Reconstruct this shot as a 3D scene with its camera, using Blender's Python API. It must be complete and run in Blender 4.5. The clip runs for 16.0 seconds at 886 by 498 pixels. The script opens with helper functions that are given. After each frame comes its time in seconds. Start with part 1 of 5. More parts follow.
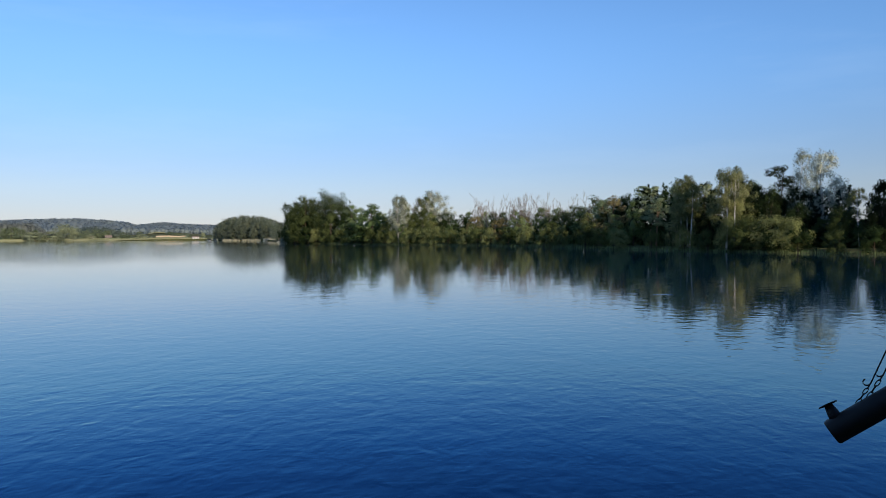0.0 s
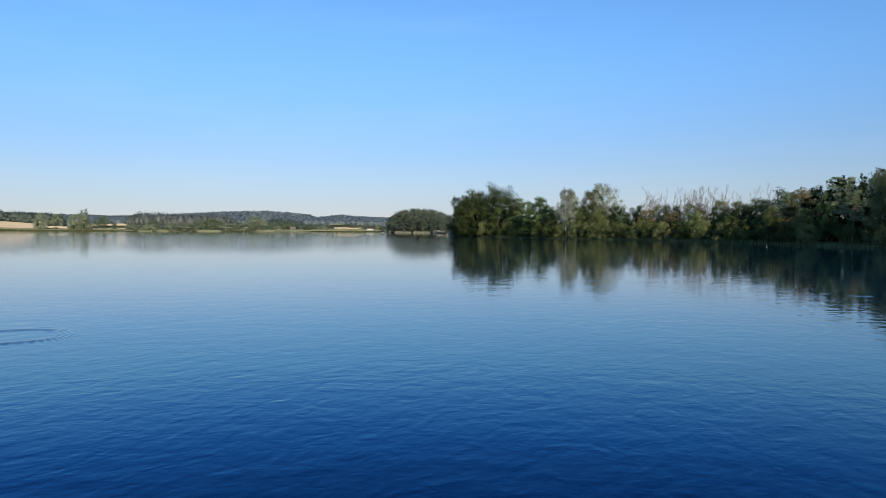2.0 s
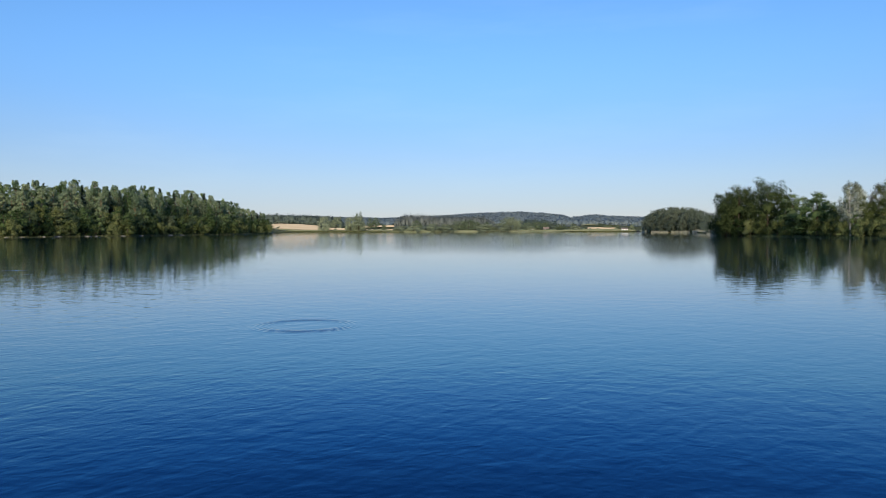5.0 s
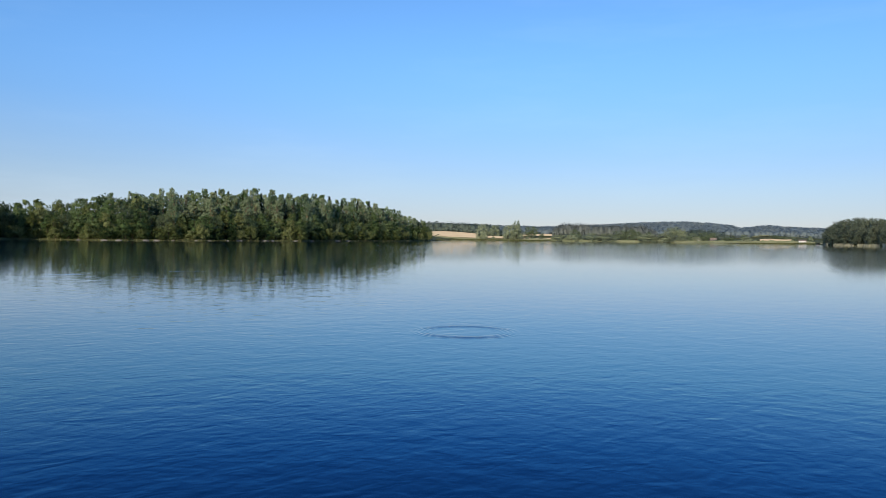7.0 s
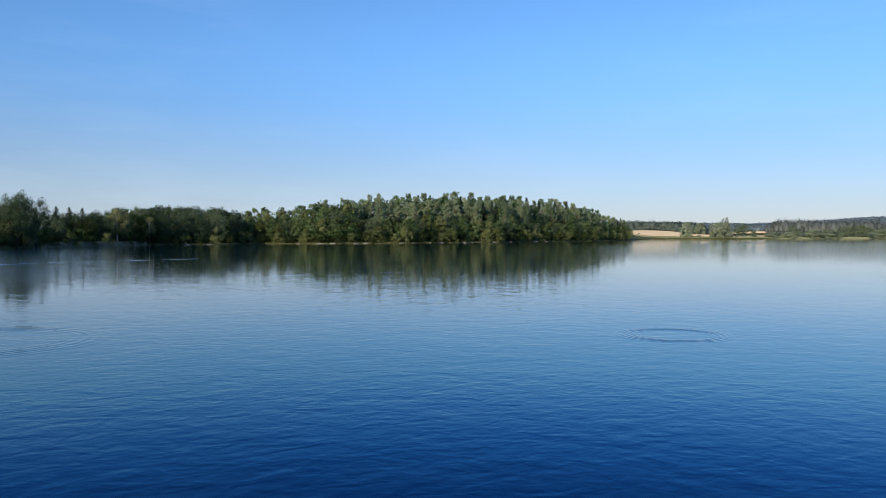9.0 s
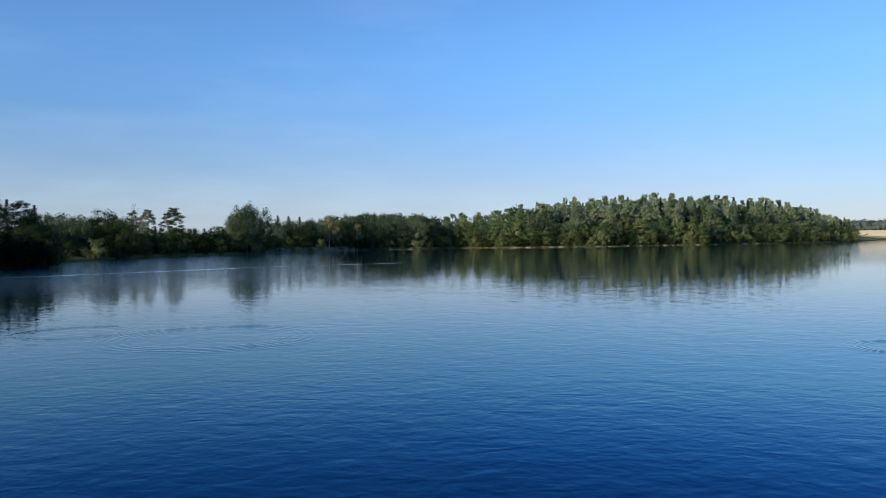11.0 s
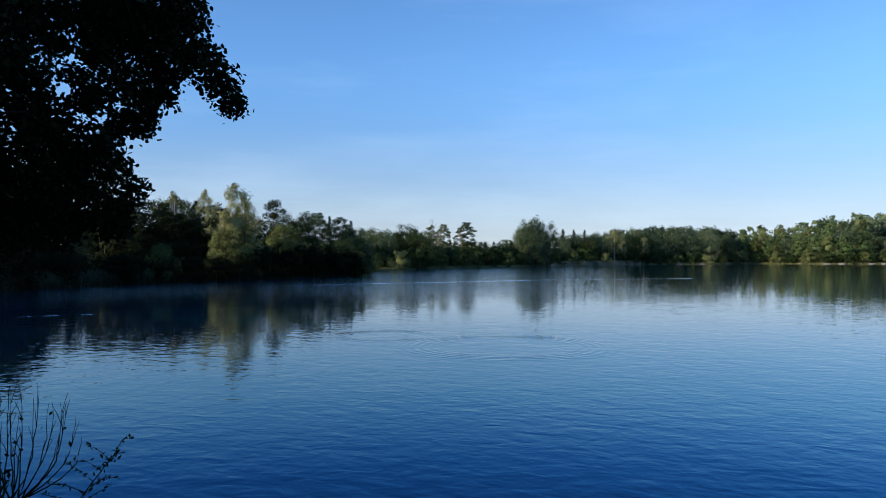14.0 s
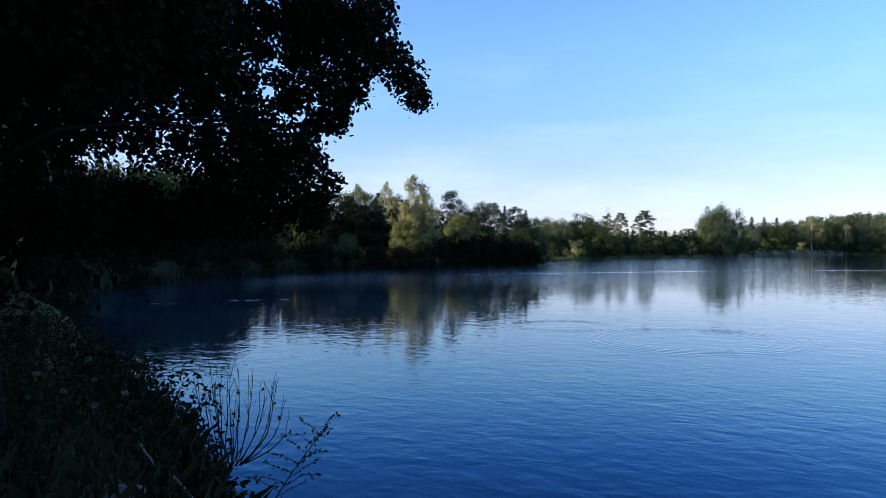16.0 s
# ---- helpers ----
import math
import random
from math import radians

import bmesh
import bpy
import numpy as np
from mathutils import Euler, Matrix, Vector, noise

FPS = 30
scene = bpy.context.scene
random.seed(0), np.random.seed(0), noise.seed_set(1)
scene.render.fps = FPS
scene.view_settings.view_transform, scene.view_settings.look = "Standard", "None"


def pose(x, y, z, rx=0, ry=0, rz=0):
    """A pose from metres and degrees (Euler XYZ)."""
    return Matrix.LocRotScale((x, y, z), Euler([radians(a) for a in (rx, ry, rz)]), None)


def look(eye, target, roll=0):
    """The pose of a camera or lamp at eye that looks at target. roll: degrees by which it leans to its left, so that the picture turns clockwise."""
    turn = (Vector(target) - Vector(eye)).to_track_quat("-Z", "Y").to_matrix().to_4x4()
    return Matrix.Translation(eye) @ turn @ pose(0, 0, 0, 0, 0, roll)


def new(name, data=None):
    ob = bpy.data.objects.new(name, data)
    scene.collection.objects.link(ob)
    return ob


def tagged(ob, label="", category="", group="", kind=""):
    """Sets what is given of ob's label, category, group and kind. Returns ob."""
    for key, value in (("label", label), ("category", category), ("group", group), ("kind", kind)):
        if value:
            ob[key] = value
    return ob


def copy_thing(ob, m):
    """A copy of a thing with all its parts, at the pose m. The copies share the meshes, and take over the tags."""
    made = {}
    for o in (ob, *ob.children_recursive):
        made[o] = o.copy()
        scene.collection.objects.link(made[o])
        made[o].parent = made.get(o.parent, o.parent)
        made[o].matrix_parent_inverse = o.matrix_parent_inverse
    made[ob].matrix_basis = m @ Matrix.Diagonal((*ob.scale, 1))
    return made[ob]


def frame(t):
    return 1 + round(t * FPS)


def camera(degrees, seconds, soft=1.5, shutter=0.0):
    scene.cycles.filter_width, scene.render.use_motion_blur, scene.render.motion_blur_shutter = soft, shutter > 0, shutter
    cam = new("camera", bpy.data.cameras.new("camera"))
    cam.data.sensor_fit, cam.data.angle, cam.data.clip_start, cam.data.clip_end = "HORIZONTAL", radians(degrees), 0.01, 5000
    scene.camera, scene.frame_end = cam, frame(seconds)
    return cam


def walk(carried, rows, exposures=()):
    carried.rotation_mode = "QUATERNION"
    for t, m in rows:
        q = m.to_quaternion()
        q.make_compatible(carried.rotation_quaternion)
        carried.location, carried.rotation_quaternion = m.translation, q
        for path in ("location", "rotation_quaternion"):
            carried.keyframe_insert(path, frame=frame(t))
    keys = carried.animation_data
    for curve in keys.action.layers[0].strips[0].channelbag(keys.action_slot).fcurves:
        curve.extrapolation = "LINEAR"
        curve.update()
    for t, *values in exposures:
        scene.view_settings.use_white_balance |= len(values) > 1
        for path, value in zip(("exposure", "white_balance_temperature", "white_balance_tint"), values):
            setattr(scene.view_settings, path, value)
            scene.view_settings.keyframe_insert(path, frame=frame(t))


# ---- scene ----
cam = camera(61.3, 16.0, soft=0.75)
# seconds, heading to the left of +y, tilt, lean; the camera is held half a metre out from the turning point
ROWS = [
    (0.0, 0.0, -0.94, 0.24), (0.5, 2.98, -1.02, -0.05), (1.0, 6.55, -1.16, 0.08), (1.5, 9.65, -1.36, -0.07),
    (2.0, 12.73, -1.46, -0.21), (2.5, 16.45, -1.50, 0.05), (3.0, 19.83, -1.60, 0.26), (3.5, 22.22, -1.64, 0.37),
    (4.0, 25.27, -1.73, -0.11), (4.5, 28.76, -1.68, 0.11), (7.0, 43.96, -0.88, -0.66), (7.5, 47.81, -0.95, -0.03),
    (8.0, 51.81, -0.91, 0.14), (8.5, 55.46, -0.88, 0.12), (11.0, 73.87, -0.49, 0.69), (11.5, 78.12, -0.15, 0.79),
    (12.0, 82.41, -0.05, 0.90), (12.5, 85.28, -0.05, 0.58), (13.0, 88.82, 0.10, 0.47), (13.5, 92.00, 0.58, 0.37),
    (14.0, 95.41, 0.70, 0.13), (14.5, 98.17, 0.46, 0.01), (15.0, 101.42, 0.08, -0.08), (15.5, 104.66, -0.02, -0.17),
    (16.0, 108.71, -0.08, 0.11)]
ARM, EYE = 0.5, 3.0
walk(cam, [(t, pose(-ARM * math.sin(radians(a)), ARM * math.cos(radians(a)), EYE, 90 + p, r, a)) for t, a, p, r in ROWS],
     exposures=[(0, 0.12, 6800, 13), (1.2, 0.07, 6500, 10), (3.5, 0.02, 6500, 10), (7.5, 0.08, 6500, 10), (11, 0.15, 6420, 10), (12.5, 0.25, 6420, 10), (14, 0.42, 6500, 10), (15, 0.64, 6600, 14), (16, 0.95, 6750, 20)])

# ---- light ----
SUN_AZ, SUN_EL = 208.0, 16.0
SKY_MURK, SKY_LOW, SKY_HIGH = (0.43, 0.455, 0.67, 1), (0.53, 0.518, 0.665, 1), (0.65, 0.89, 1.14, 1)
world = bpy.data.worlds.new("sky")
scene.world = world
world.use_nodes = True
wt = world.node_tree
wt.nodes.clear()
sky = wt.nodes.new("ShaderNodeTexSky")
sky.sky_type = "NISHITA"
sky.sun_disc = False
sky.sun_elevation = radians(SUN_EL)
sky.sun_rotation = radians(360 - SUN_AZ)
sky.altitude, sky.air_density, sky.dust_density, sky.ozone_density = 300, 1.0, 0.0, 3.0
bg = wt.nodes.new("ShaderNodeBackground")
bg.inputs["Strength"].default_value = 0.15
wo = wt.nodes.new("ShaderNodeOutputWorld")
tint = wt.nodes.new("ShaderNodeMix")
tint.data_type, tint.blend_type = "RGBA", "MULTIPLY"
tint.inputs["Factor"].default_value = 1.0
wt.links.new(sky.outputs[0], tint.inputs["A"])
# the haze low down is paler than the blue above
wg = wt.nodes.new("ShaderNodeTexCoord")
ws = wt.nodes.new("ShaderNodeSeparateXYZ")
wh = wt.nodes.new("ShaderNodeMapRange")
wh.inputs["From Min"].default_value, wh.inputs["From Max"].default_value = 0.0, 0.3
wh.interpolation_type = "SMOOTHERSTEP"
shade = wt.nodes.new("ShaderNodeMix")
shade.data_type = "RGBA"
shade.inputs["A"].default_value, shade.inputs["B"].default_value = SKY_LOW, SKY_HIGH
wt.links.new(wg.outputs["Generated"], ws.inputs[0])
wt.links.new(ws.outputs["Z"], wh.inputs["Value"])
wt.links.new(wh.outputs[0], shade.inputs["Factor"])
murk = wt.nodes.new("ShaderNodeMapRange")
murk.inputs["From Max"].default_value = 0.075
murk.interpolation_type = "SMOOTHSTEP"
low = wt.nodes.new("ShaderNodeMix")
low.data_type = "RGBA"
low.inputs["A"].default_value = SKY_MURK
wt.links.new(ws.outputs["Z"], murk.inputs["Value"])
wt.links.new(murk.outputs[0], low.inputs["Factor"])
wt.links.new(shade.outputs["Result"], low.inputs["B"])
wt.links.new(low.outputs["Result"], tint.inputs["B"])
# thin high cirrus, drawn out along the horizon
wc = wt.nodes.new("ShaderNodeTexCoord")
wm = wt.nodes.new("ShaderNodeMapping")
wm.inputs["Scale"].default_value = (1.2, 1.2, 7.0)
wm.inputs["Rotation"].default_value = (0.06, 0.1, 0.3)
wn = wt.nodes.new("ShaderNodeTexNoise")
wn.inputs["Scale"].default_value, wn.inputs["Detail"].default_value, wn.inputs["Roughness"].default_value = 2.2, 6.0, 0.6
wr = wt.nodes.new("ShaderNodeMapRange")
wr.inputs["From Min"].default_value, wr.inputs["From Max"].default_value, wr.inputs["To Max"].default_value = 0.5, 0.85, 0.07
cloud = wt.nodes.new("ShaderNodeMix")
cloud.data_type = "RGBA"
cloud.inputs["B"].default_value = (5.7, 6.9, 7.8, 1)
wt.links.new(wc.outputs["Generated"], wm.inputs["Vector"])
wt.links.new(wm.outputs[0], wn.inputs["Vector"])
wt.links.new(wn.outputs["Fac"], wr.inputs["Value"])
wt.links.new(wr.outputs[0], cloud.inputs["Factor"])
wt.links.new(tint.outputs["Result"], cloud.inputs["A"])
# a low veil of cirrus over the bay, fading upwards; it also brightens the dim low sky
wd = wt.nodes.new("ShaderNodeVectorMath")
wd.operation = "DOT_PRODUCT"
wd.inputs[1].default_value = (-0.98, -0.19, 0.0)
wt.links.new(wc.outputs["Generated"], wd.inputs[0])
wa = wt.nodes.new("ShaderNodeMapRange")
wa.inputs["From Min"].default_value, wa.inputs["From Max"].default_value = 0.45, 1.0
we = wt.nodes.new("ShaderNodeMapRange")
we.inputs["From Min"].default_value, we.inputs["From Max"].default_value, we.inputs["To Min"].default_value, we.inputs["To Max"].default_value = 0.02, 0.17, 1.0, 0.0
wk = wt.nodes.new("ShaderNodeMapRange")
wk.inputs["From Min"].default_value, wk.inputs["From Max"].default_value, wk.inputs["To Min"].default_value, wk.inputs["To Max"].default_value = 0.3, 0.7, 0.13, 0.42
wt.links.new(wd.outputs["Value"], wa.inputs["Value"])
wt.links.new(ws.outputs["Z"], we.inputs["Value"])
wt.links.new(wn.outputs["Fac"], wk.inputs["Value"])
w1 = wt.nodes.new("ShaderNodeMath")
w2 = wt.nodes.new("ShaderNodeMath")
w1.operation = w2.operation = "MULTIPLY"
wt.links.new(wa.outputs[0], w1.inputs[0])
wt.links.new(we.outputs[0], w1.inputs[1])
wt.links.new(w1.outputs[0], w2.inputs[0])
wt.links.new(wk.outputs[0], w2.inputs[1])
veil = wt.nodes.new("ShaderNodeMix")
veil.data_type = "RGBA"
veil.inputs["B"].default_value = (4.2, 5.3, 6.5, 1)
wt.links.new(w2.outputs[0], veil.inputs["Factor"])
wt.links.new(cloud.outputs["Result"], veil.inputs["A"])
wt.links.new(veil.outputs["Result"], bg.inputs["Color"])
wt.links.new(bg.outputs[0], wo.inputs[0])

lamp = bpy.data.lights.new("sun", "SUN")
lamp.energy, lamp.angle, lamp.color = 5.0, radians(0.55), (1.0, 0.87, 0.67)
sun = new("sun", lamp)
sa, se = radians(SUN_AZ), radians(SUN_EL)
sun.matrix_basis = look((-math.sin(sa) * math.cos(se) * 50, math.cos(sa) * math.cos(se) * 50, math.sin(se) * 50), (0, 0, 0))


# ---- materials ----
def material(name, rough=0.8, spec=0.3, metal=0.0):
    m = bpy.data.materials.new(name)
    m.use_nodes = True
    b = m.node_tree.nodes["Principled BSDF"]
    b.inputs["Roughness"].default_value = rough
    b.inputs["Specular IOR Level"].default_value = spec
    b.inputs["Metallic"].default_value = metal
    return m, m.node_tree, b


def node(nt, kind, links=(), **values):
    n = nt.nodes.new(kind)
    for k, v in values.items():
        n.inputs[k.replace("_", " ")].default_value = v
    for socket, source in links:
        nt.links.new(source, n.inputs[socket])
    return n


def ramp(nt, source, stops):
    r = nt.nodes.new("ShaderNodeValToRGB")
    el = r.color_ramp.elements
    while len(el) < len(stops):
        el.new(0.5)
    for e, (p, c) in zip(el, stops):
        e.position, e.color = p, (*c, 1)
    nt.links.new(source, r.inputs[0])
    return r


def leaf_material(name, dark, mid, light, see_through=0.48, rough=0.6):
    """Foliage: each leaf and each tree has its own tone between three colours, with some light coming through."""
    m, nt, b = material(name, rough, 0.06)
    geo = nt.nodes.new("ShaderNodeNewGeometry")
    info = nt.nodes.new("ShaderNodeObjectInfo")
    co = nt.nodes.new("ShaderNodeTexCoord")
    n1 = node(nt, "ShaderNodeTexNoise", [("Vector", co.outputs["Object"])], Scale=0.55, Detail=2.0)
    a = node(nt, "ShaderNodeMath", [(0, geo.outputs["Random Per Island"])])
    a.operation = "MULTIPLY_ADD"
    a.inputs[1].default_value = 0.2
    nt.links.new(n1.outputs["Fac"], a.inputs[2])
    c = node(nt, "ShaderNodeMath", [(0, info.outputs["Random"])])
    c.operation = "MULTIPLY_ADD"
    c.inputs[1].default_value = 0.85
    nt.links.new(a.outputs[0], c.inputs[2])
    d = node(nt, "ShaderNodeMath", [(0, c.outputs[0])])
    d.operation = "MULTIPLY"
    d.inputs[1].default_value = 0.6
    r = ramp(nt, d.outputs[0], [(0.2, dark), (0.5, mid), (0.85, light)])
    nt.links.new(r.outputs[0], b.inputs["Base Color"])
    tr = nt.nodes.new("ShaderNodeBsdfTranslucent")
    nt.links.new(r.outputs[0], tr.inputs["Color"])
    mix = nt.nodes.new("ShaderNodeMixShader")
    mix.inputs[0].default_value = see_through
    nt.links.new(b.outputs[0], mix.inputs[1])
    nt.links.new(tr.outputs[0], mix.inputs[2])
    nt.links.new(mix.outputs[0], nt.nodes["Material Output"].inputs[0])
    return m


def bark_material(name, a, b_, scale=3.0, stretch=0.2):
    m, nt, b = material(name, 0.9, 0.06)
    co = nt.nodes.new("ShaderNodeTexCoord")
    mp = node(nt, "ShaderNodeMapping", [("Vector", co.outputs["Object"])])
    mp.inputs["Scale"].default_value = (1, 1, stretch)
    n = node(nt, "ShaderNodeTexNoise", [("Vector", mp.outputs[0])], Scale=scale, Detail=6.0, Roughness=0.65)
    r = ramp(nt, n.outputs["Fac"], [(0.35, a), (0.62, b_)])
    nt.links.new(r.outputs[0], b.inputs["Base Color"])
    bump = node(nt, "ShaderNodeBump", [("Height", n.outputs["Fac"])], Strength=0.6, Distance=0.05)
    nt.links.new(bump.outputs[0], b.inputs["Normal"])
    return m


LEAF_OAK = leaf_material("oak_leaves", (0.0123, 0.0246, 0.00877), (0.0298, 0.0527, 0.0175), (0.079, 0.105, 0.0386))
LEAF_WOOD = leaf_material("broad_leaves", (0.0371, 0.0669, 0.0251), (0.103, 0.159, 0.0592), (0.24, 0.302, 0.126))
LEAF_BIRCH = leaf_material("birch_leaves", (0.088, 0.104, 0.042), (0.195, 0.216, 0.088), (0.34, 0.35, 0.165))
LEAF_SILVER = leaf_material("silver_leaves", (0.247, 0.28, 0.208), (0.429, 0.468, 0.364), (0.65, 0.676, 0.546))
LEAF_OLIVE = leaf_material("olive_leaves", (0.0479, 0.0638, 0.021), (0.114, 0.143, 0.0496), (0.24, 0.264, 0.105))
LEAF_PINE = leaf_material("pine_needles", (0.0724, 0.116, 0.0639), (0.171, 0.241, 0.136), (0.321, 0.375, 0.217))
LEAF_SPRUCE = leaf_material("spruce_needles", (0.0156, 0.0286, 0.0221), (0.0338, 0.0546, 0.039), (0.065, 0.091, 0.0585))
LEAF_GROVE = leaf_material("grove_leaves", (0.0364, 0.0655, 0.0364), (0.0764, 0.116, 0.0619), (0.146, 0.182, 0.1))
# the haze over the far grove is put into this leaf colour
LEAF_HAZY = leaf_material("haze_tinted_grove_leaves", (0.1, 0.13, 0.09), (0.138, 0.168, 0.116), (0.182, 0.212, 0.147))
# alder leaves with the wood's shade put into the colour
LEAF_SHADE = leaf_material("shade_toned_alder_leaves", (0.007, 0.013, 0.005), (0.016, 0.026, 0.01), (0.034, 0.045, 0.018))
LEAF_SAGE = leaf_material("sage_willow_leaves", (0.209, 0.247, 0.149), (0.284, 0.322, 0.202), (0.404, 0.434, 0.276))
# pale bluish aerial haze is put into the next four leaf colours
LEAF_FAR_HAZE = leaf_material("haze_tinted_far_leaves", (0.168, 0.215, 0.239), (0.223, 0.276, 0.297), (0.279, 0.335, 0.34))
LEAF_CONIFER_HAZE = leaf_material("haze_tinted_conifer_needles", (0.121, 0.156, 0.15), (0.168, 0.202, 0.187), (0.244, 0.266, 0.235))
LEAF_WOOD_HAZE = leaf_material("haze_tinted_wood_leaves", (0.111, 0.148, 0.122), (0.148, 0.186, 0.15), (0.197, 0.233, 0.179))
LEAF_COPSE_HAZE = leaf_material("haze_tinted_copse_leaves", (0.133, 0.172, 0.0936), (0.172, 0.218, 0.121), (0.227, 0.272, 0.164))
LEAF_RUSSET = leaf_material("russet_leaves", (0.065, 0.0585, 0.0234), (0.15, 0.13, 0.052), (0.26, 0.221, 0.104))
# near black: the deep shade round the bank is put into this leaf colour
LEAF_NEAR_SHADE = leaf_material("shade_black_alder_leaves", (0.004, 0.007, 0.003), (0.008, 0.013, 0.005), (0.014, 0.02, 0.008), 0.08, 0.9)
LEAF_REED = leaf_material("reed_blades", (0.05, 0.06, 0.02), (0.13, 0.14, 0.055), (0.26, 0.24, 0.12), 0.3)
LEAF_STRAW = leaf_material("straw_reeds", (0.2, 0.2, 0.14), (0.33, 0.33, 0.24), (0.5, 0.48, 0.36), 0.25)
# weed colour far darker than real leaves: the bank's shade is in it
LEAF_WEED_SHADE = leaf_material("bank_weeds", (0.006, 0.009, 0.003), (0.013, 0.018, 0.007), (0.028, 0.034, 0.014), 0.1)
BARK = bark_material("bark", (0.035, 0.027, 0.02), (0.11, 0.085, 0.065))
BARK_BIRCH = bark_material("birch_bark", (0.3, 0.28, 0.25), (0.74, 0.71, 0.65), 2.2, 1.6)
BARK_PINE = bark_material("pine_bark", (0.2, 0.12, 0.08), (0.42, 0.27, 0.18))
BARK_DEAD = bark_material("dead_wood", (0.12, 0.105, 0.09), (0.3, 0.27, 0.24))
# near-black bark, with the crown's shade put into its colour
BARK_NEAR_SHADE = bark_material("shade_black_alder_bark", (0.003, 0.003, 0.0025), (0.009, 0.008, 0.007), 9.0, 0.25)
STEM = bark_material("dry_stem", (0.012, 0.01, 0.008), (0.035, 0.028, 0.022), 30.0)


def ground_material():
    m, nt, b = material("ground", 0.95, 0.1)
    co = nt.nodes.new("ShaderNodeTexCoord")
    big = node(nt, "ShaderNodeTexNoise", [("Vector", co.outputs["Object"])], Scale=0.02, Detail=4.0)
    fine = node(nt, "ShaderNodeTexNoise", [("Vector", co.outputs["Object"])], Scale=3.0, Detail=6.0)
    add = node(nt, "ShaderNodeMath", [(0, big.outputs["Fac"]), (1, fine.outputs["Fac"])])
    add.operation = "ADD"
    half = node(nt, "ShaderNodeMath", [(0, add.outputs[0])])
    half.operation = "MULTIPLY"
    half.inputs[1].default_value = 0.5
    r = ramp(nt, half.outputs[0], [(0.35, (0.035, 0.045, 0.015)), (0.5, (0.09, 0.1, 0.035)), (0.65, (0.17, 0.15, 0.07))])
    nt.links.new(r.outputs[0], b.inputs["Base Color"])
    bump = node(nt, "ShaderNodeBump", [("Height", fine.outputs["Fac"])], Strength=0.7, Distance=0.1)
    nt.links.new(bump.outputs[0], b.inputs["Normal"])
    return m


def field_material():
    m, nt, b = material("stubble", 0.95, 0.1)
    co = nt.nodes.new("ShaderNodeTexCoord")
    n = node(nt, "ShaderNodeTexNoise", [("Vector", co.outputs["Object"])], Scale=0.03, Detail=6.0)
    r = ramp(nt, n.outputs["Fac"], [(0.3, (0.35, 0.285, 0.2)), (0.7, (0.44, 0.37, 0.27))])
    nt.links.new(r.outputs[0], b.inputs["Base Color"])
    return m


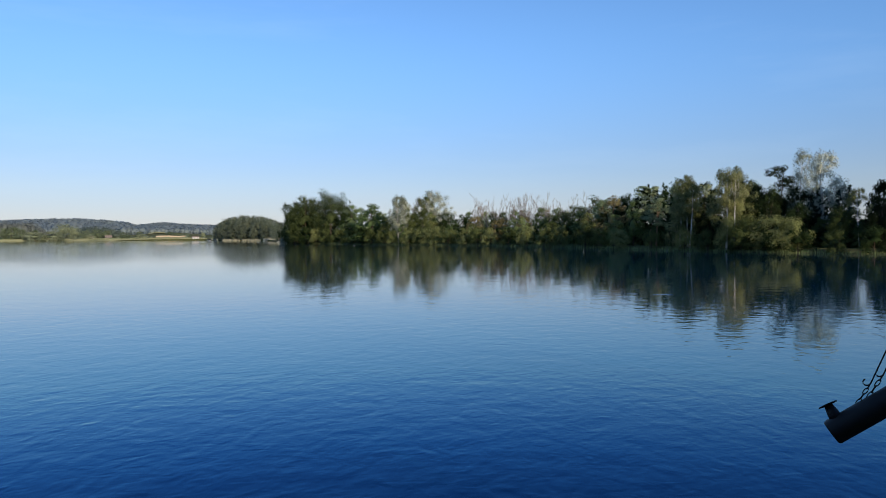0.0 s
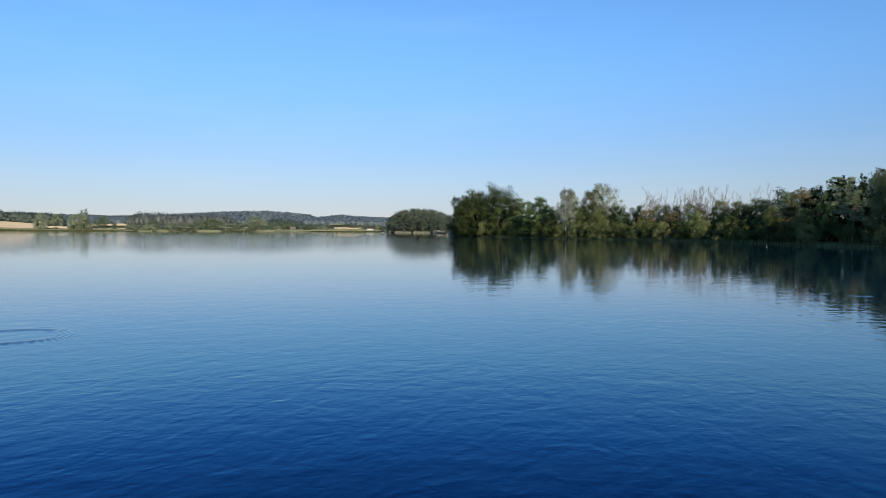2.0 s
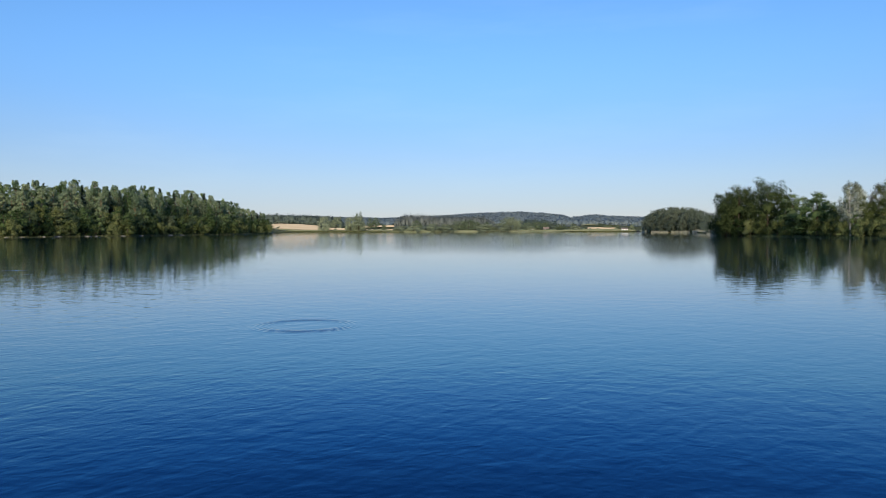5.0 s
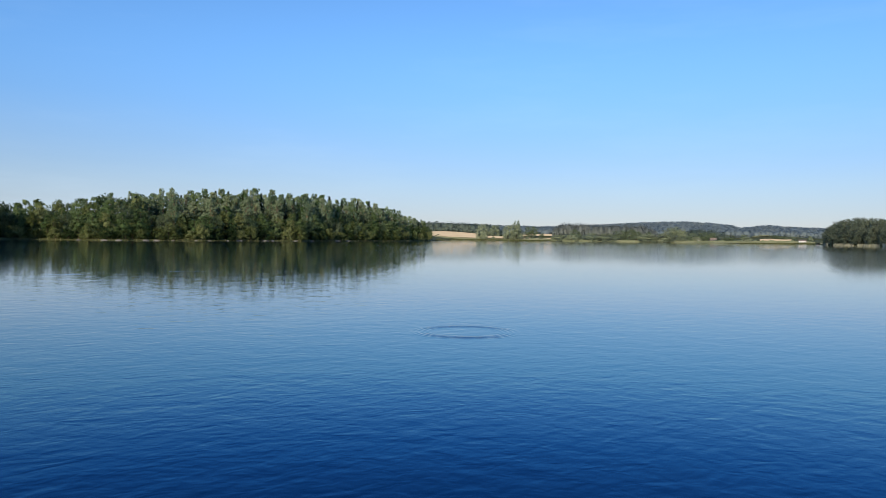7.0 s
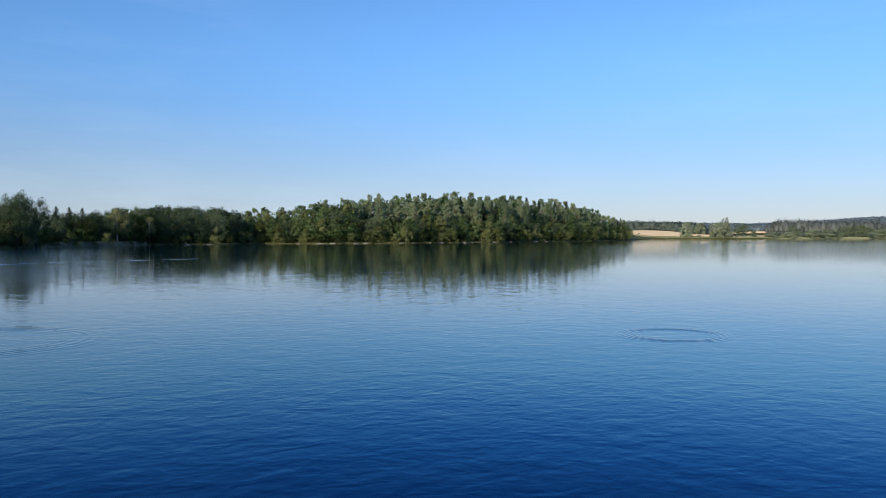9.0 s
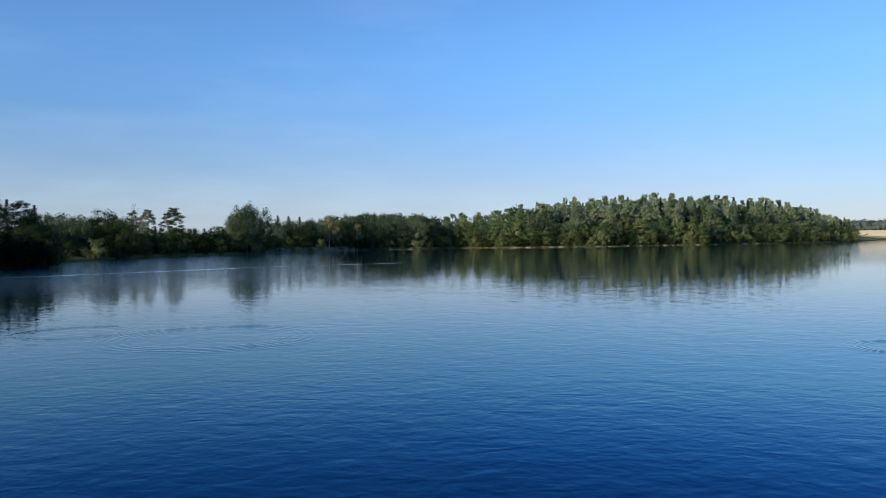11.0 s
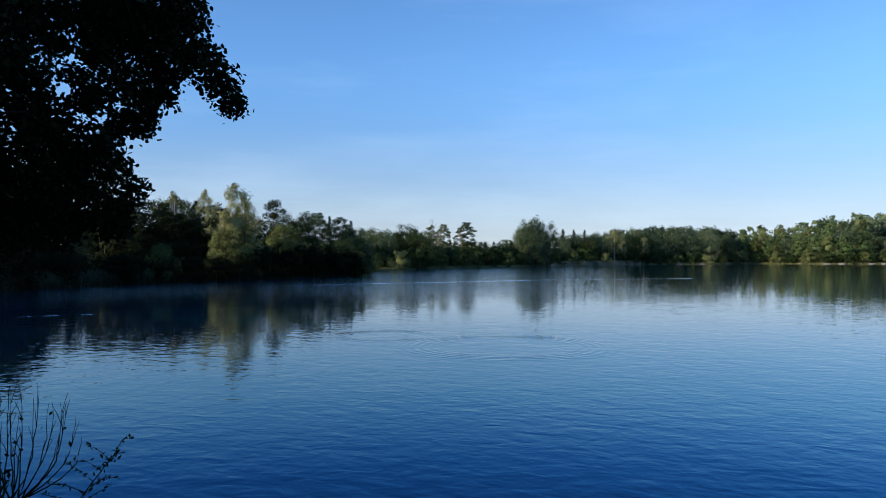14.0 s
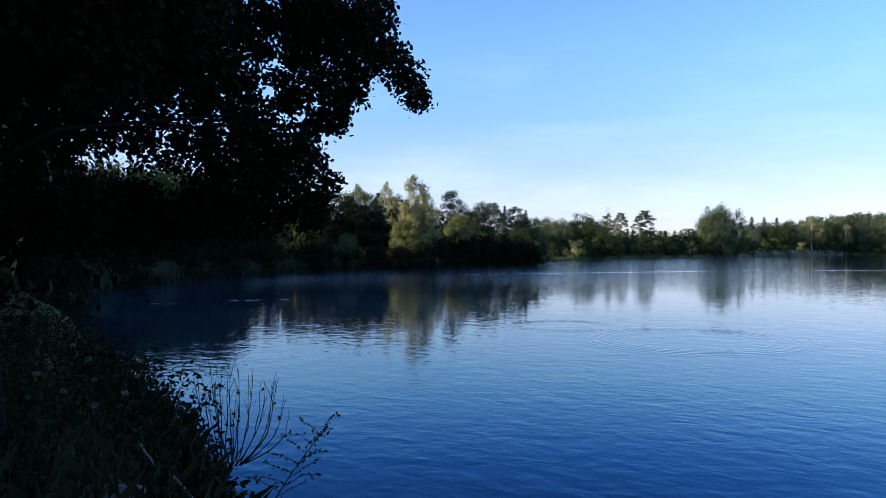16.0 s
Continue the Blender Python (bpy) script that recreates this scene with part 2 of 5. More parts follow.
def water_material():
    """A calm lake: dark blue depth under a clear surface with small wind ripples, livelier in breezy patches and
    weakened with distance to fit the camera's view.
    """
    m = bpy.data.materials.new("lake_water")
    m.use_nodes = True
    nt = m.node_tree
    nt.nodes.remove(nt.nodes["Principled BSDF"])
    co = nt.nodes.new("ShaderNodeTexCoord")

    def times(x, y):
        k = nt.nodes.new("ShaderNodeMath")
        k.operation = "MULTIPLY"
        for i, v in enumerate((x, y)):
            if isinstance(v, float):
                k.inputs[i].default_value = v
            else:
                nt.links.new(v, k.inputs[i])
        return k.outputs[0]

    def plus(x, y):
        return node(nt, "ShaderNodeMath", [(0, x), (1, y)]).outputs[0]

    def waves(rows):
        total = None
        for scale, sx, sy, turn, detail, amount in rows:
            mp = node(nt, "ShaderNodeMapping", [("Vector", co.outputs["Object"])])
            mp.vector_type = "TEXTURE"
            mp.inputs["Rotation"].default_value = (0, 0, radians(turn))
            mp.inputs["Scale"].default_value = (1 / sx, 1 / sy, 1)
            n = node(nt, "ShaderNodeTexNoise", [("Vector", mp.outputs[0])], Scale=scale, Detail=float(detail), Distortion=0.7)
            h = times(n.outputs["Fac"], amount)
            total = h if total is None else plus(total, h)
        return total

    swell = waves(((0.25, 1, 1, 10, 2, 0.006), (0.7, 0.75, 1.15, 25, 2, 0.010), (1.5, 0.8, 1.15, 70, 2, 0.009), (2.8, 0.8, 1.15, 45, 1, 0.0024)))
    chop = waves(((1.7, 0.8, 1.15, 80, 1, 0.010), (4.2, 0.8, 1.15, 92, 1, 0.0034), (3.3, 0.8, 1.15, 22, 1, 0.0036)))
    patch = node(nt, "ShaderNodeTexNoise", [("Vector", co.outputs["Object"])], Scale=0.02, Detail=3.0)
    pr = ramp(nt, patch.outputs["Fac"], [(0.35, (0.5, 0.5, 0.5)), (0.62, (1.15, 1.15, 1.15))])
    reach = node(nt, "ShaderNodeVectorMath", [(0, co.outputs["Object"])])
    reach.operation = "LENGTH"
    near = node(nt, "ShaderNodeMapRange", [("Value", reach.outputs["Value"])])
    near.inputs["From Min"].default_value, near.inputs["From Max"].default_value = 7.0, 42.0
    near.inputs["To Min"].default_value, near.inputs["To Max"].default_value = 0.85, 0.12
    swell_fade = node(nt, "ShaderNodeMapRange", [("Value", reach.outputs["Value"])])
    swell_fade.inputs["From Min"].default_value, swell_fade.inputs["From Max"].default_value = 12.0, 70.0
    swell_fade.inputs["To Min"].default_value, swell_fade.inputs["To Max"].default_value = 1.0, 0.42
    # rough bands stand in for pale mist over the far water and along the point
    ruffle = waves(((2.2, 0.5, 1.3, 65, 2, 0.055), (5.0, 0.6, 1.2, 30, 1, 0.022)))
    off_shore = node(nt, "ShaderNodeVectorMath", [(0, co.outputs["Object"])])
    off_shore.operation = "DOT_PRODUCT"
    off_shore.inputs[1].default_value = (0.122, 0.992, 0.0)
    point_mist = node(nt, "ShaderNodeMapRange", [("Value", off_shore.outputs["Value"])])
    point_mist.inputs["From Min"].default_value, point_mist.inputs["From Max"].default_value = -45.0, 8.0
    point_mist.inputs["To Min"].default_value, point_mist.inputs["To Max"].default_value = 1.0, 0.0
    west = node(nt, "ShaderNodeMapRange", [("Value", reach.outputs["Value"])])
    west.inputs["From Min"].default_value, west.inputs["From Max"].default_value = 45.0, 75.0
    band = times(times(point_mist.outputs[0], west.outputs[0]), 1.0)
    far_mist = node(nt, "ShaderNodeMapRange", [("Value", reach.outputs["Value"])])
    far_mist.inputs["From Min"].default_value, far_mist.inputs["From Max"].default_value = 60.0, 220.0
    far_mist.inputs["To Max"].default_value = 0.13
    mist_ruffle = times(ruffle, plus(band, far_mist.outputs[0]))
    height = plus(mist_ruffle, plus(times(times(swell, swell_fade.outputs[0]), pr.outputs[0]), times(chop, near.outputs[0])))
    bump = node(nt, "ShaderNodeBump", [("Height", height)], Strength=1.0, Distance=1.0)
    depth = nt.nodes.new("ShaderNodeBsdfDiffuse")
    depth.inputs["Color"].default_value = (0.002, 0.027, 0.052, 1)
    fres = node(nt, "ShaderNodeFresnel", [("Normal", bump.outputs[0])], IOR=1.4)
    hue = ramp(nt, fres.outputs[0], [(0.08, (0.0, 0.22, 0.62)), (0.22, (0.2, 0.58, 0.94)), (0.36, (0.74, 1.0, 1.0)), (0.62, (1, 1, 1))])
    gloss = node(nt, "ShaderNodeBsdfAnisotropic", [("Color", hue.outputs[0]), ("Normal", bump.outputs[0])], Roughness=0.03)
    mix = nt.nodes.new("ShaderNodeMixShader")
    for i, o in enumerate((fres.outputs[0], depth.outputs[0], gloss.outputs[0])):
        nt.links.new(o, mix.inputs[i])
    nt.links.new(mix.outputs[0], nt.nodes["Material Output"].inputs[0])
    return m


def plain_material(name, color, rough=0.6, metal=0.0, grain=6.0, spread=0.35):
    m, nt, b = material(name, rough, 0.4, metal)
    co = nt.nodes.new("ShaderNodeTexCoord")
    n = node(nt, "ShaderNodeTexNoise", [("Vector", co.outputs["Object"])], Scale=grain, Detail=6.0, Roughness=0.7)
    lo = tuple(c * (1 - spread) for c in color)
    hi = tuple(min(1, c * (1 + spread)) for c in color)
    r = ramp(nt, n.outputs["Fac"], [(0.35, lo), (0.65, hi)])
    nt.links.new(r.outputs[0], b.inputs["Base Color"])
    bump = node(nt, "ShaderNodeBump", [("Height", n.outputs["Fac"])], Strength=0.3, Distance=0.01)
    nt.links.new(bump.outputs[0], b.inputs["Normal"])
    return m


def meadow_material():
    m, nt, b = material("meadow_grass", 0.95, 0.1)
    co = nt.nodes.new("ShaderNodeTexCoord")
    n = node(nt, "ShaderNodeTexNoise", [("Vector", co.outputs["Object"])], Scale=0.05, Detail=6.0)
    r = ramp(nt, n.outputs["Fac"], [(0.3, (0.11, 0.125, 0.07)), (0.7, (0.2, 0.205, 0.13))])
    nt.links.new(r.outputs[0], b.inputs["Base Color"])
    return m


GROUND, FIELD, MEADOW, WATER = ground_material(), field_material(), meadow_material(), water_material()
STEEL = plain_material("painted_steel", (0.01, 0.0095, 0.0095), 0.6, 0.1)
RUST = plain_material("rusty_chain", (0.016, 0.012, 0.01), 0.7, 0.3)
STONE = plain_material("bank_stone", (0.03, 0.031, 0.029), 0.85)
PALE = plain_material("pale_wood", (0.18, 0.165, 0.145), 0.8)
WHITE = plain_material("white_paint", (0.75, 0.74, 0.7), 0.7, spread=0.08)
ROOF = plain_material("roof_tiles", (0.19, 0.15, 0.125), 0.8)
PETAL = plain_material("faded_petals", (0.15, 0.14, 0.12), 0.8)


# ---- shaping helpers ----
def polar(az, dist):
    return -math.sin(radians(az)) * dist, math.cos(radians(az)) * dist


def link_mesh(name, verts, faces, mat, parent=None, label="", smooth=False, normals=None):
    me = bpy.data.meshes.new(name)
    me.from_pydata(np.asarray(verts).tolist() if not isinstance(verts, list) else verts, [], faces if isinstance(faces, list) else faces.tolist())
    me.materials.append(mat)
    if smooth or normals is not None:
        me.polygons.foreach_set("use_smooth", [True] * len(me.polygons))
    if normals is not None:
        me.normals_split_custom_set_from_vertices(normals.tolist())
    ob = new(name, me)
    ob.parent = parent
    return tagged(ob, label)


class Shape:
    """Collects tubes and leaves into one mesh."""

    def __init__(self):
        self.v, self.f, self.n = [], [], 0

    def add(self, verts, faces):
        verts = np.asarray(verts, float)
        self.v.append(verts)
        self.f.extend([tuple(int(i) + self.n for i in f) for f in faces])
        self.n += len(verts)

    def tube(self, points, radii, sides=6):
        points = [Vector(p) for p in points]
        verts = []
        for i, p in enumerate(points):
            way = (points[min(i + 1, len(points) - 1)] - points[max(i - 1, 0)]).normalized()
            side = way.orthogonal().normalized() if abs(way.z) < 0.95 else Vector((1, 0, 0)).cross(way).normalized()
            up = way.cross(side)
            for k in range(sides):
                a = 2 * math.pi * k / sides
                verts.append(p + (side * math.cos(a) + up * math.sin(a)) * radii[i])
        faces = []
        for i in range(len(points) - 1):
            for k in range(sides):
                a, b = i * sides + k, i * sides + (k + 1) % sides
                faces.append((a, b, b + sides, a + sides))
        faces.append(tuple(range(sides))[::-1])
        faces.append(tuple(range((len(points) - 1) * sides, len(points) * sides)))
        self.add([tuple(v) for v in verts], faces)

    def link(self, name, mat, parent=None, label="", smooth=True):
        return link_mesh(name, np.concatenate(self.v), self.f, mat, parent, label, smooth)


def unit(v):
    return v / np.maximum(np.linalg.norm(v, axis=1, keepdims=True), 1e-6)


def leaf_quads(r, pos, outward, size, slim=0.6, loose=0.9, hang=0.0, three=False):
    """Folded four-cornered leaves or sprays at the positions, facing roughly outward."""
    n = len(pos)
    normal = unit(outward + r.normal(0, loose, (n, 3)))
    along = unit(np.cross(normal, r.normal(0, 1, (n, 3))))
    if hang:
        along = unit(along * (1 - hang) + np.array([0, 0, -hang]))
        normal = unit(np.cross(along, r.normal(0, 1, (n, 3))))
    side = np.cross(normal, along)
    s = (size * r.uniform(0.6, 1.35, n))[:, None]
    fold = normal * s * 0.18
    if three:
        side = side * np.sign(np.sum(np.cross(side, -along) * outward, 1) + 1e-9)[:, None]
        v = np.stack([pos + along * s, pos + side * s * slim - along * s * 0.5, pos - side * s * slim - along * s * 0.5 + fold], 1)
        return v.reshape(-1, 3), np.arange(3 * n).reshape(n, 3)
    v = np.stack([pos + along * s, pos + side * s * slim + fold, pos - along * s * 0.8, pos - side * s * slim + fold], 1)
    return v.reshape(-1, 3), np.arange(4 * n).reshape(n, 4)


def clump_points(r, centres, radii, count, fill=0.5, squash=1.0):
    """Points spread over the shells of many overlapping clumps, with the way outward from each clump's heart."""
    k = r.choice(len(centres), count, p=radii ** 2 / np.sum(radii ** 2))
    d = unit(r.normal(0, 1, (count, 3)))
    rad = radii[k] * (1 - fill * r.random(count) ** 1.5)
    off = d * rad[:, None] * np.array([1, 1, squash])
    return centres[k] + off, d


def trunk_and_limbs(r, height, base, tips, lean=0.03, crooked=0.02, fork=0.3, sides=7, limb=0.32):
    s = Shape()
    zs = np.linspace(-0.4, height, 9)
    wob = np.cumsum(r.normal(0, crooked * height / 3, (9, 2)), axis=0) * (np.arange(9) / 9)[:, None]
    wob += np.outer(np.maximum(zs, 0), r.normal(0, lean, 2))
    pts = [(wob[i, 0], wob[i, 1], zs[i]) for i in range(9)]
    rad = [base * (1.35 if i == 0 else 1) * (1 - 0.9 * (i / 8) ** 0.9) + 0.015 for i in range(9)]
    s.tube(pts, rad, sides)
    for tip in tips:
        f = r.uniform(fork, 0.85)
        z = min(f * height, max(tip[2] - 0.6, 0.1 * height))
        i = min(max(z / height * 8 * height / (height + 0.4), 0), 7.99)
        a, b = np.array(pts[int(i)]), np.array(pts[int(i) + 1])
        start = a + (b - a) * (i - int(i))
        mid = (start + tip) / 2 + r.normal(0, 0.06, 3) * np.linalg.norm(tip - start) + np.array([0, 0, 0.08 * np.linalg.norm(tip - start)])
        r0 = base * limb * (1 - 0.6 * z / height)
        s.tube([start, mid, tip], [r0, r0 * 0.6, 0.012], 5)
    return s


def crown_centres(r, kind, height, width, n):
    """Hearts of the leaf clumps for a kind of crown."""
    out, rad = [], []
    for i in range(n):
        a = r.uniform(0, 2 * math.pi)
        if kind == "round":
            z = r.uniform(0.1, 0.97)
            edge = math.sqrt(max(0.0, 1 - ((z - 0.5) / 0.52) ** 2)) ** 0.8 * width / 2
            q = edge * math.sqrt(r.uniform(0.25, 1)) * r.uniform(0.75, 1.08)
            c = width * r.uniform(0.085, 0.17)
        elif kind == "tall":
            z = r.uniform(0.08, 0.97)
            edge = max(0.0, 1 - (abs(z - 0.4) / 0.6) ** 1.9) ** 0.75 * width / 2
            q = edge * math.sqrt(r.uniform(0.2, 1)) * r.uniform(0.7, 1.12)
            c = width * r.uniform(0.1, 0.2) * (1.2 - 0.55 * z)
        elif kind == "birch":
            z = r.uniform(0.22, 0.98)
            edge = (1 - abs(z - 0.52) / 0.52) ** 0.6 * width / 2
            q = edge * math.sqrt(r.uniform(0.1, 1))
            c = width * r.uniform(0.08, 0.15)
        elif kind == "high":
            z = r.uniform(0.55, 0.98)
            edge = (1 - abs(z - 0.7) / 0.32) ** 0.6 * width / 2 if abs(z - 0.7) < 0.32 else 0.2
            q = edge * math.sqrt(r.uniform(0.1, 1))
            c = width * r.uniform(0.08, 0.15)
        elif kind == "spire":
            z = 0.04 + 0.94 * r.random() ** 0.8
            edge = (min(1, 0.7 + z) * (1 - max(0, (z - 0.3) / 0.7) ** 2.6) + 0.05) * width / 2
            q = edge * math.sqrt(r.uniform(0.05, 1)) * r.uniform(0.7, 1.15)
            c = width * r.uniform(0.09, 0.17) * (1.2 - 0.65 * z)
        elif kind == "mound":
            z = r.uniform(0.1, 0.92)
            edge = math.sqrt(max(0.0, 1 - z ** 2.2)) * width / 2
            q = edge * math.sqrt(r.uniform(0.15, 1)) * r.uniform(0.8, 1.1)
            c = width * r.uniform(0.09, 0.17)
        else:  # pine
            z = r.uniform(0.42, 0.97)
            edge = (1 - 0.72 * ((z - 0.42) / 0.55) ** 2.4) * (0.6 + 0.4 * min(1, (z - 0.42) / 0.2)) * width / 2
            q = edge * math.sqrt(r.uniform(0.05, 1)) * r.uniform(0.7, 1.2)
            c = width * r.uniform(0.07, 0.15) * (1.25 - 0.5 * z)
        out.append((q * math.cos(a), q * math.sin(a), z * height))
        rad.append(c)
    return np.array(out), np.array(rad)


def dome_forms(seed, pointed, skirt=True):
    """Six lumpy crowns, open below, as a few dozen faces each."""
    forms = []
    for k in range(6):
        bm = bmesh.new()
        bmesh.ops.create_icosphere(bm, subdivisions=2, radius=1)
        bmesh.ops.delete(bm, geom=[v for v in bm.verts if v.co.z < -0.45], context="VERTS")
        for v in bm.verts:
            bump = 1 + 0.32 * noise.noise(v.co * 1.7 + Vector((seed, k * 7.3, 0)))
            low = skirt and v.co.z < -0.25
            v.co *= bump
            if low:
                v.co.z = -1.1
            if pointed and v.co.z > 0:
                v.co.x *= 1 - 0.8 * v.co.z
                v.co.y *= 1 - 0.8 * v.co.z
        bm.verts.index_update()
        forms.append((np.array([tuple(v.co) for v in bm.verts]), np.array([[v.index for v in f.verts] for f in bm.faces])))
        bm.free()
    return forms


def make_tree(name, seed, kind, height, width, leaf_mat, bark, base, clumps, leaves, size, label, category="tree", squash=0.8, slim=0.6, hang=0.0, fill=0.5, limbs=9, fork=0.25, core=0.3):
    r = np.random.default_rng(seed)
    ob = tagged(new(name), label, category)
    if kind == "spruce":
        s = Shape()
        s.tube([(0, 0, -0.3), (0, 0, height * 0.5), (0, 0, height * 0.98)], [base, base * 0.6, 0.02], 6)
        s.link("trunk", bark, ob)
        n = leaves
        z = 0.06 + 0.93 * r.random(n) ** 1.25
        tier = np.floor(z * 15) / 15
        edge = (1 - tier) ** 0.8 * width / 2 * (0.75 + 0.3 * np.sin(tier * 97) ** 2)
        a = r.uniform(0, 2 * math.pi, n)
        lobe = 0.75 + 0.25 * np.sin(a * 5 + tier * 40)
        q = edge * lobe * np.sqrt(r.random(n))
        zz = z * height - q * 0.35
        pos = np.stack([q * np.cos(a), q * np.sin(a), np.maximum(zz, 0.2)], 1)
        outw = np.stack([np.cos(a), np.sin(a), 0.5 + 0 * a], 1)
        v, f = leaf_quads(r, pos, outw, size * (1.15 - 0.75 * z), slim, 0.5, three=True)
        link_mesh("crown", v, f, leaf_mat, ob, normals=np.repeat(unit(outw + r.normal(0, 0.2, (n, 3))), 3, axis=0))
        return ob
    centres, radii = crown_centres(r, kind, height, width, clumps)
    pick = r.choice(clumps, min(limbs, clumps), replace=False)
    top = 0.93 if kind != "mound" else 0.6
    trunk_and_limbs(r, height * top, base, centres[pick], fork=fork).link("trunk", bark, ob)
    pos, outw = clump_points(r, centres, radii, leaves, fill, squash)
    pos[:, 2] = np.maximum(pos[:, 2], 0.15)
    heart = np.array([0, 0, height * 0.45])
    extent = np.array([width / 2, width / 2, height / 2])
    crown_out = unit((pos - heart) / extent)
    facing = outw * 1.0 + crown_out * 0.5 + np.array([0, 0, 0.15])
    v, f = leaf_quads(r, pos, facing, size, slim, 0.3, hang, True)
    normals = np.repeat(unit(facing + r.normal(0, 0.3, facing.shape)), 3, axis=0)
    f = f.tolist()
    if core:  # an added inner dome keeps light from passing between the leaves
        cv, cf = dome_forms(seed, False, False)[seed % 6]
        f += (cf + len(v)).tolist()
        v, normals = np.concatenate([v, cv * extent * core + heart]), np.concatenate([normals, unit(cv)])
    link_mesh("crown", v, f, leaf_mat, ob, normals=normals)
    return ob


def make_dead_tree(name, seed, height, label):
    r = np.random.default_rng(seed)
    ob = tagged(new(name), label, "tree")
    s = Shape()

    def grow(p, way, length, rad, depth):
        pts, rr, q, w = [p], [rad], p, way
        for i in range(4):
            w = (w + Vector(r.normal(0, 0.13, 3).tolist()) + Vector((0, 0, 0.06))).normalized()
            q = q + w * length / 4
            pts.append(q)
            rr.append(rad * (1 - 0.2 * (i + 1)) + 0.016)
        s.tube(pts, rr, 6 if depth == 0 else 4)
        if depth < 3:
            for i in range(7 if depth == 0 else 4):
                k = int(r.integers(2, 5)) if depth == 0 else int(r.integers(1, 5))
                d = Vector(r.normal(0, 1, 3).tolist())
                d.z = abs(d.z) * 0.7 + 0.35
                grow(pts[k], (w * 0.8 + d.normalized()).normalized(), length * r.uniform(0.35, 0.6), max(rr[k] * 0.55, 0.02), depth + 1)

    grow(Vector((0, 0, -0.3)), Vector((0, 0, 1)), height * 0.68, 0.16, 0)
    s.link("trunk", BARK_DEAD, ob)
    return ob


# ---- the lie of the land ----
def line(x, rows):
    return float(np.interp(x, [a for a, _ in rows], [b for _, b in rows]))


FAR_SHORE = [(-80, 42), (-66, 110), (-50, 132), (-30, 135), (-23, 143), (-18, 157), (-13, 177), (-7, 215), (3.6, 276), (9.6, 335), (12.2, 375), (12.7, 640), (16.8, 720),
             (17.4, 960), (30, 980), (38, 960), (43.5, 930), (45, 620), (47.5, 540), (55, 430), (62, 385), (68, 368), (74.2, 385), (75.5, 355), (80, 345), (86, 292), (90, 245), (95, 212),
             (101.2, 180), (101.6, 127), (108, 116), (117, 101), (125, 83), (131, 66), (134, 55), (138, 40)]
NEAR_SHORE = [(-80, 42), (-66, 8), (-50, 6.2), (-42, 5.6), (-36, 3.0), (-30, 2.4), (0, 2.3), (95, 2.2), (108, 2.5), (116, 3.2), (120, 4.6), (122, 6.1), (124, 7.9), (127, 10.6), (129, 12.0), (131, 14.6), (133, 17.5), (134.5, 25), (138, 40)]


# elevation of the far skyline
RIDGE = [(0, 0.75), (12, 0.85), (17, 0.9), (19.4, 1.0), (20.5, 1.1), (21.5, 1.0), (22.3, 0.9), (23, 1.08), (23.9, 1.22), (26, 1.33), (28, 1.3), (31, 1.15), (34, 0.92), (37, 0.9), (40, 0.95), (45, 1.0), (60, 0.8)]


def wrap(az):
    return (az + 130) % 360 - 130


def smooth(a, b, x):
    t = min(1, max(0, (x - a) / (b - a)))
    return t * t * (3 - 2 * t)


def hill(az, d, az0, d0, wa, wd, h):
    return h * math.exp(-((az - az0) / wa) ** 2 - ((d - d0) / wd) ** 2)


def ground_height(az, d):
    az = wrap(az)
    if az < -80 or az > 138:
        near = far = 40.0
    else:
        near, far = line(az, NEAR_SHORE), line(az, FAR_SHORE)
    b = near - d
    zb = max(-1.6, b * 0.7) if b < 0 else 1.25 * (1 - math.exp(-b / 1.3))
    o = d - far
    zo = max(-1.6, o * 0.3) if o < 0 else 0.7 * (1 - math.exp(-o / 2.0)) + 0.004 * min(o, 400)
    if o > 0:
        zo += 9 * math.exp(-((az - 58) / 10) ** 2) * smooth(12, 120, o)
        if d > 900:
            zo += smooth(960, 1500, d) * 6 + smooth(1500, 2700, d) * (2700 * math.tan(radians(line(az, RIDGE))) - 19)
            zo += hill(az, d, 43.5, 1250, 3, 160, 6) + hill(az, d, 36, 1260, 2.5, 140, 5) + hill(az, d, 20, 1260, 2.5, 140, 6)
    z = max(zb, zo)
    x, y = polar(az, d)
    return z + (0.16 * noise.noise((x * 0.5, y * 0.5, 0)) * min(1, d / 3) if z > 0.1 else 0)


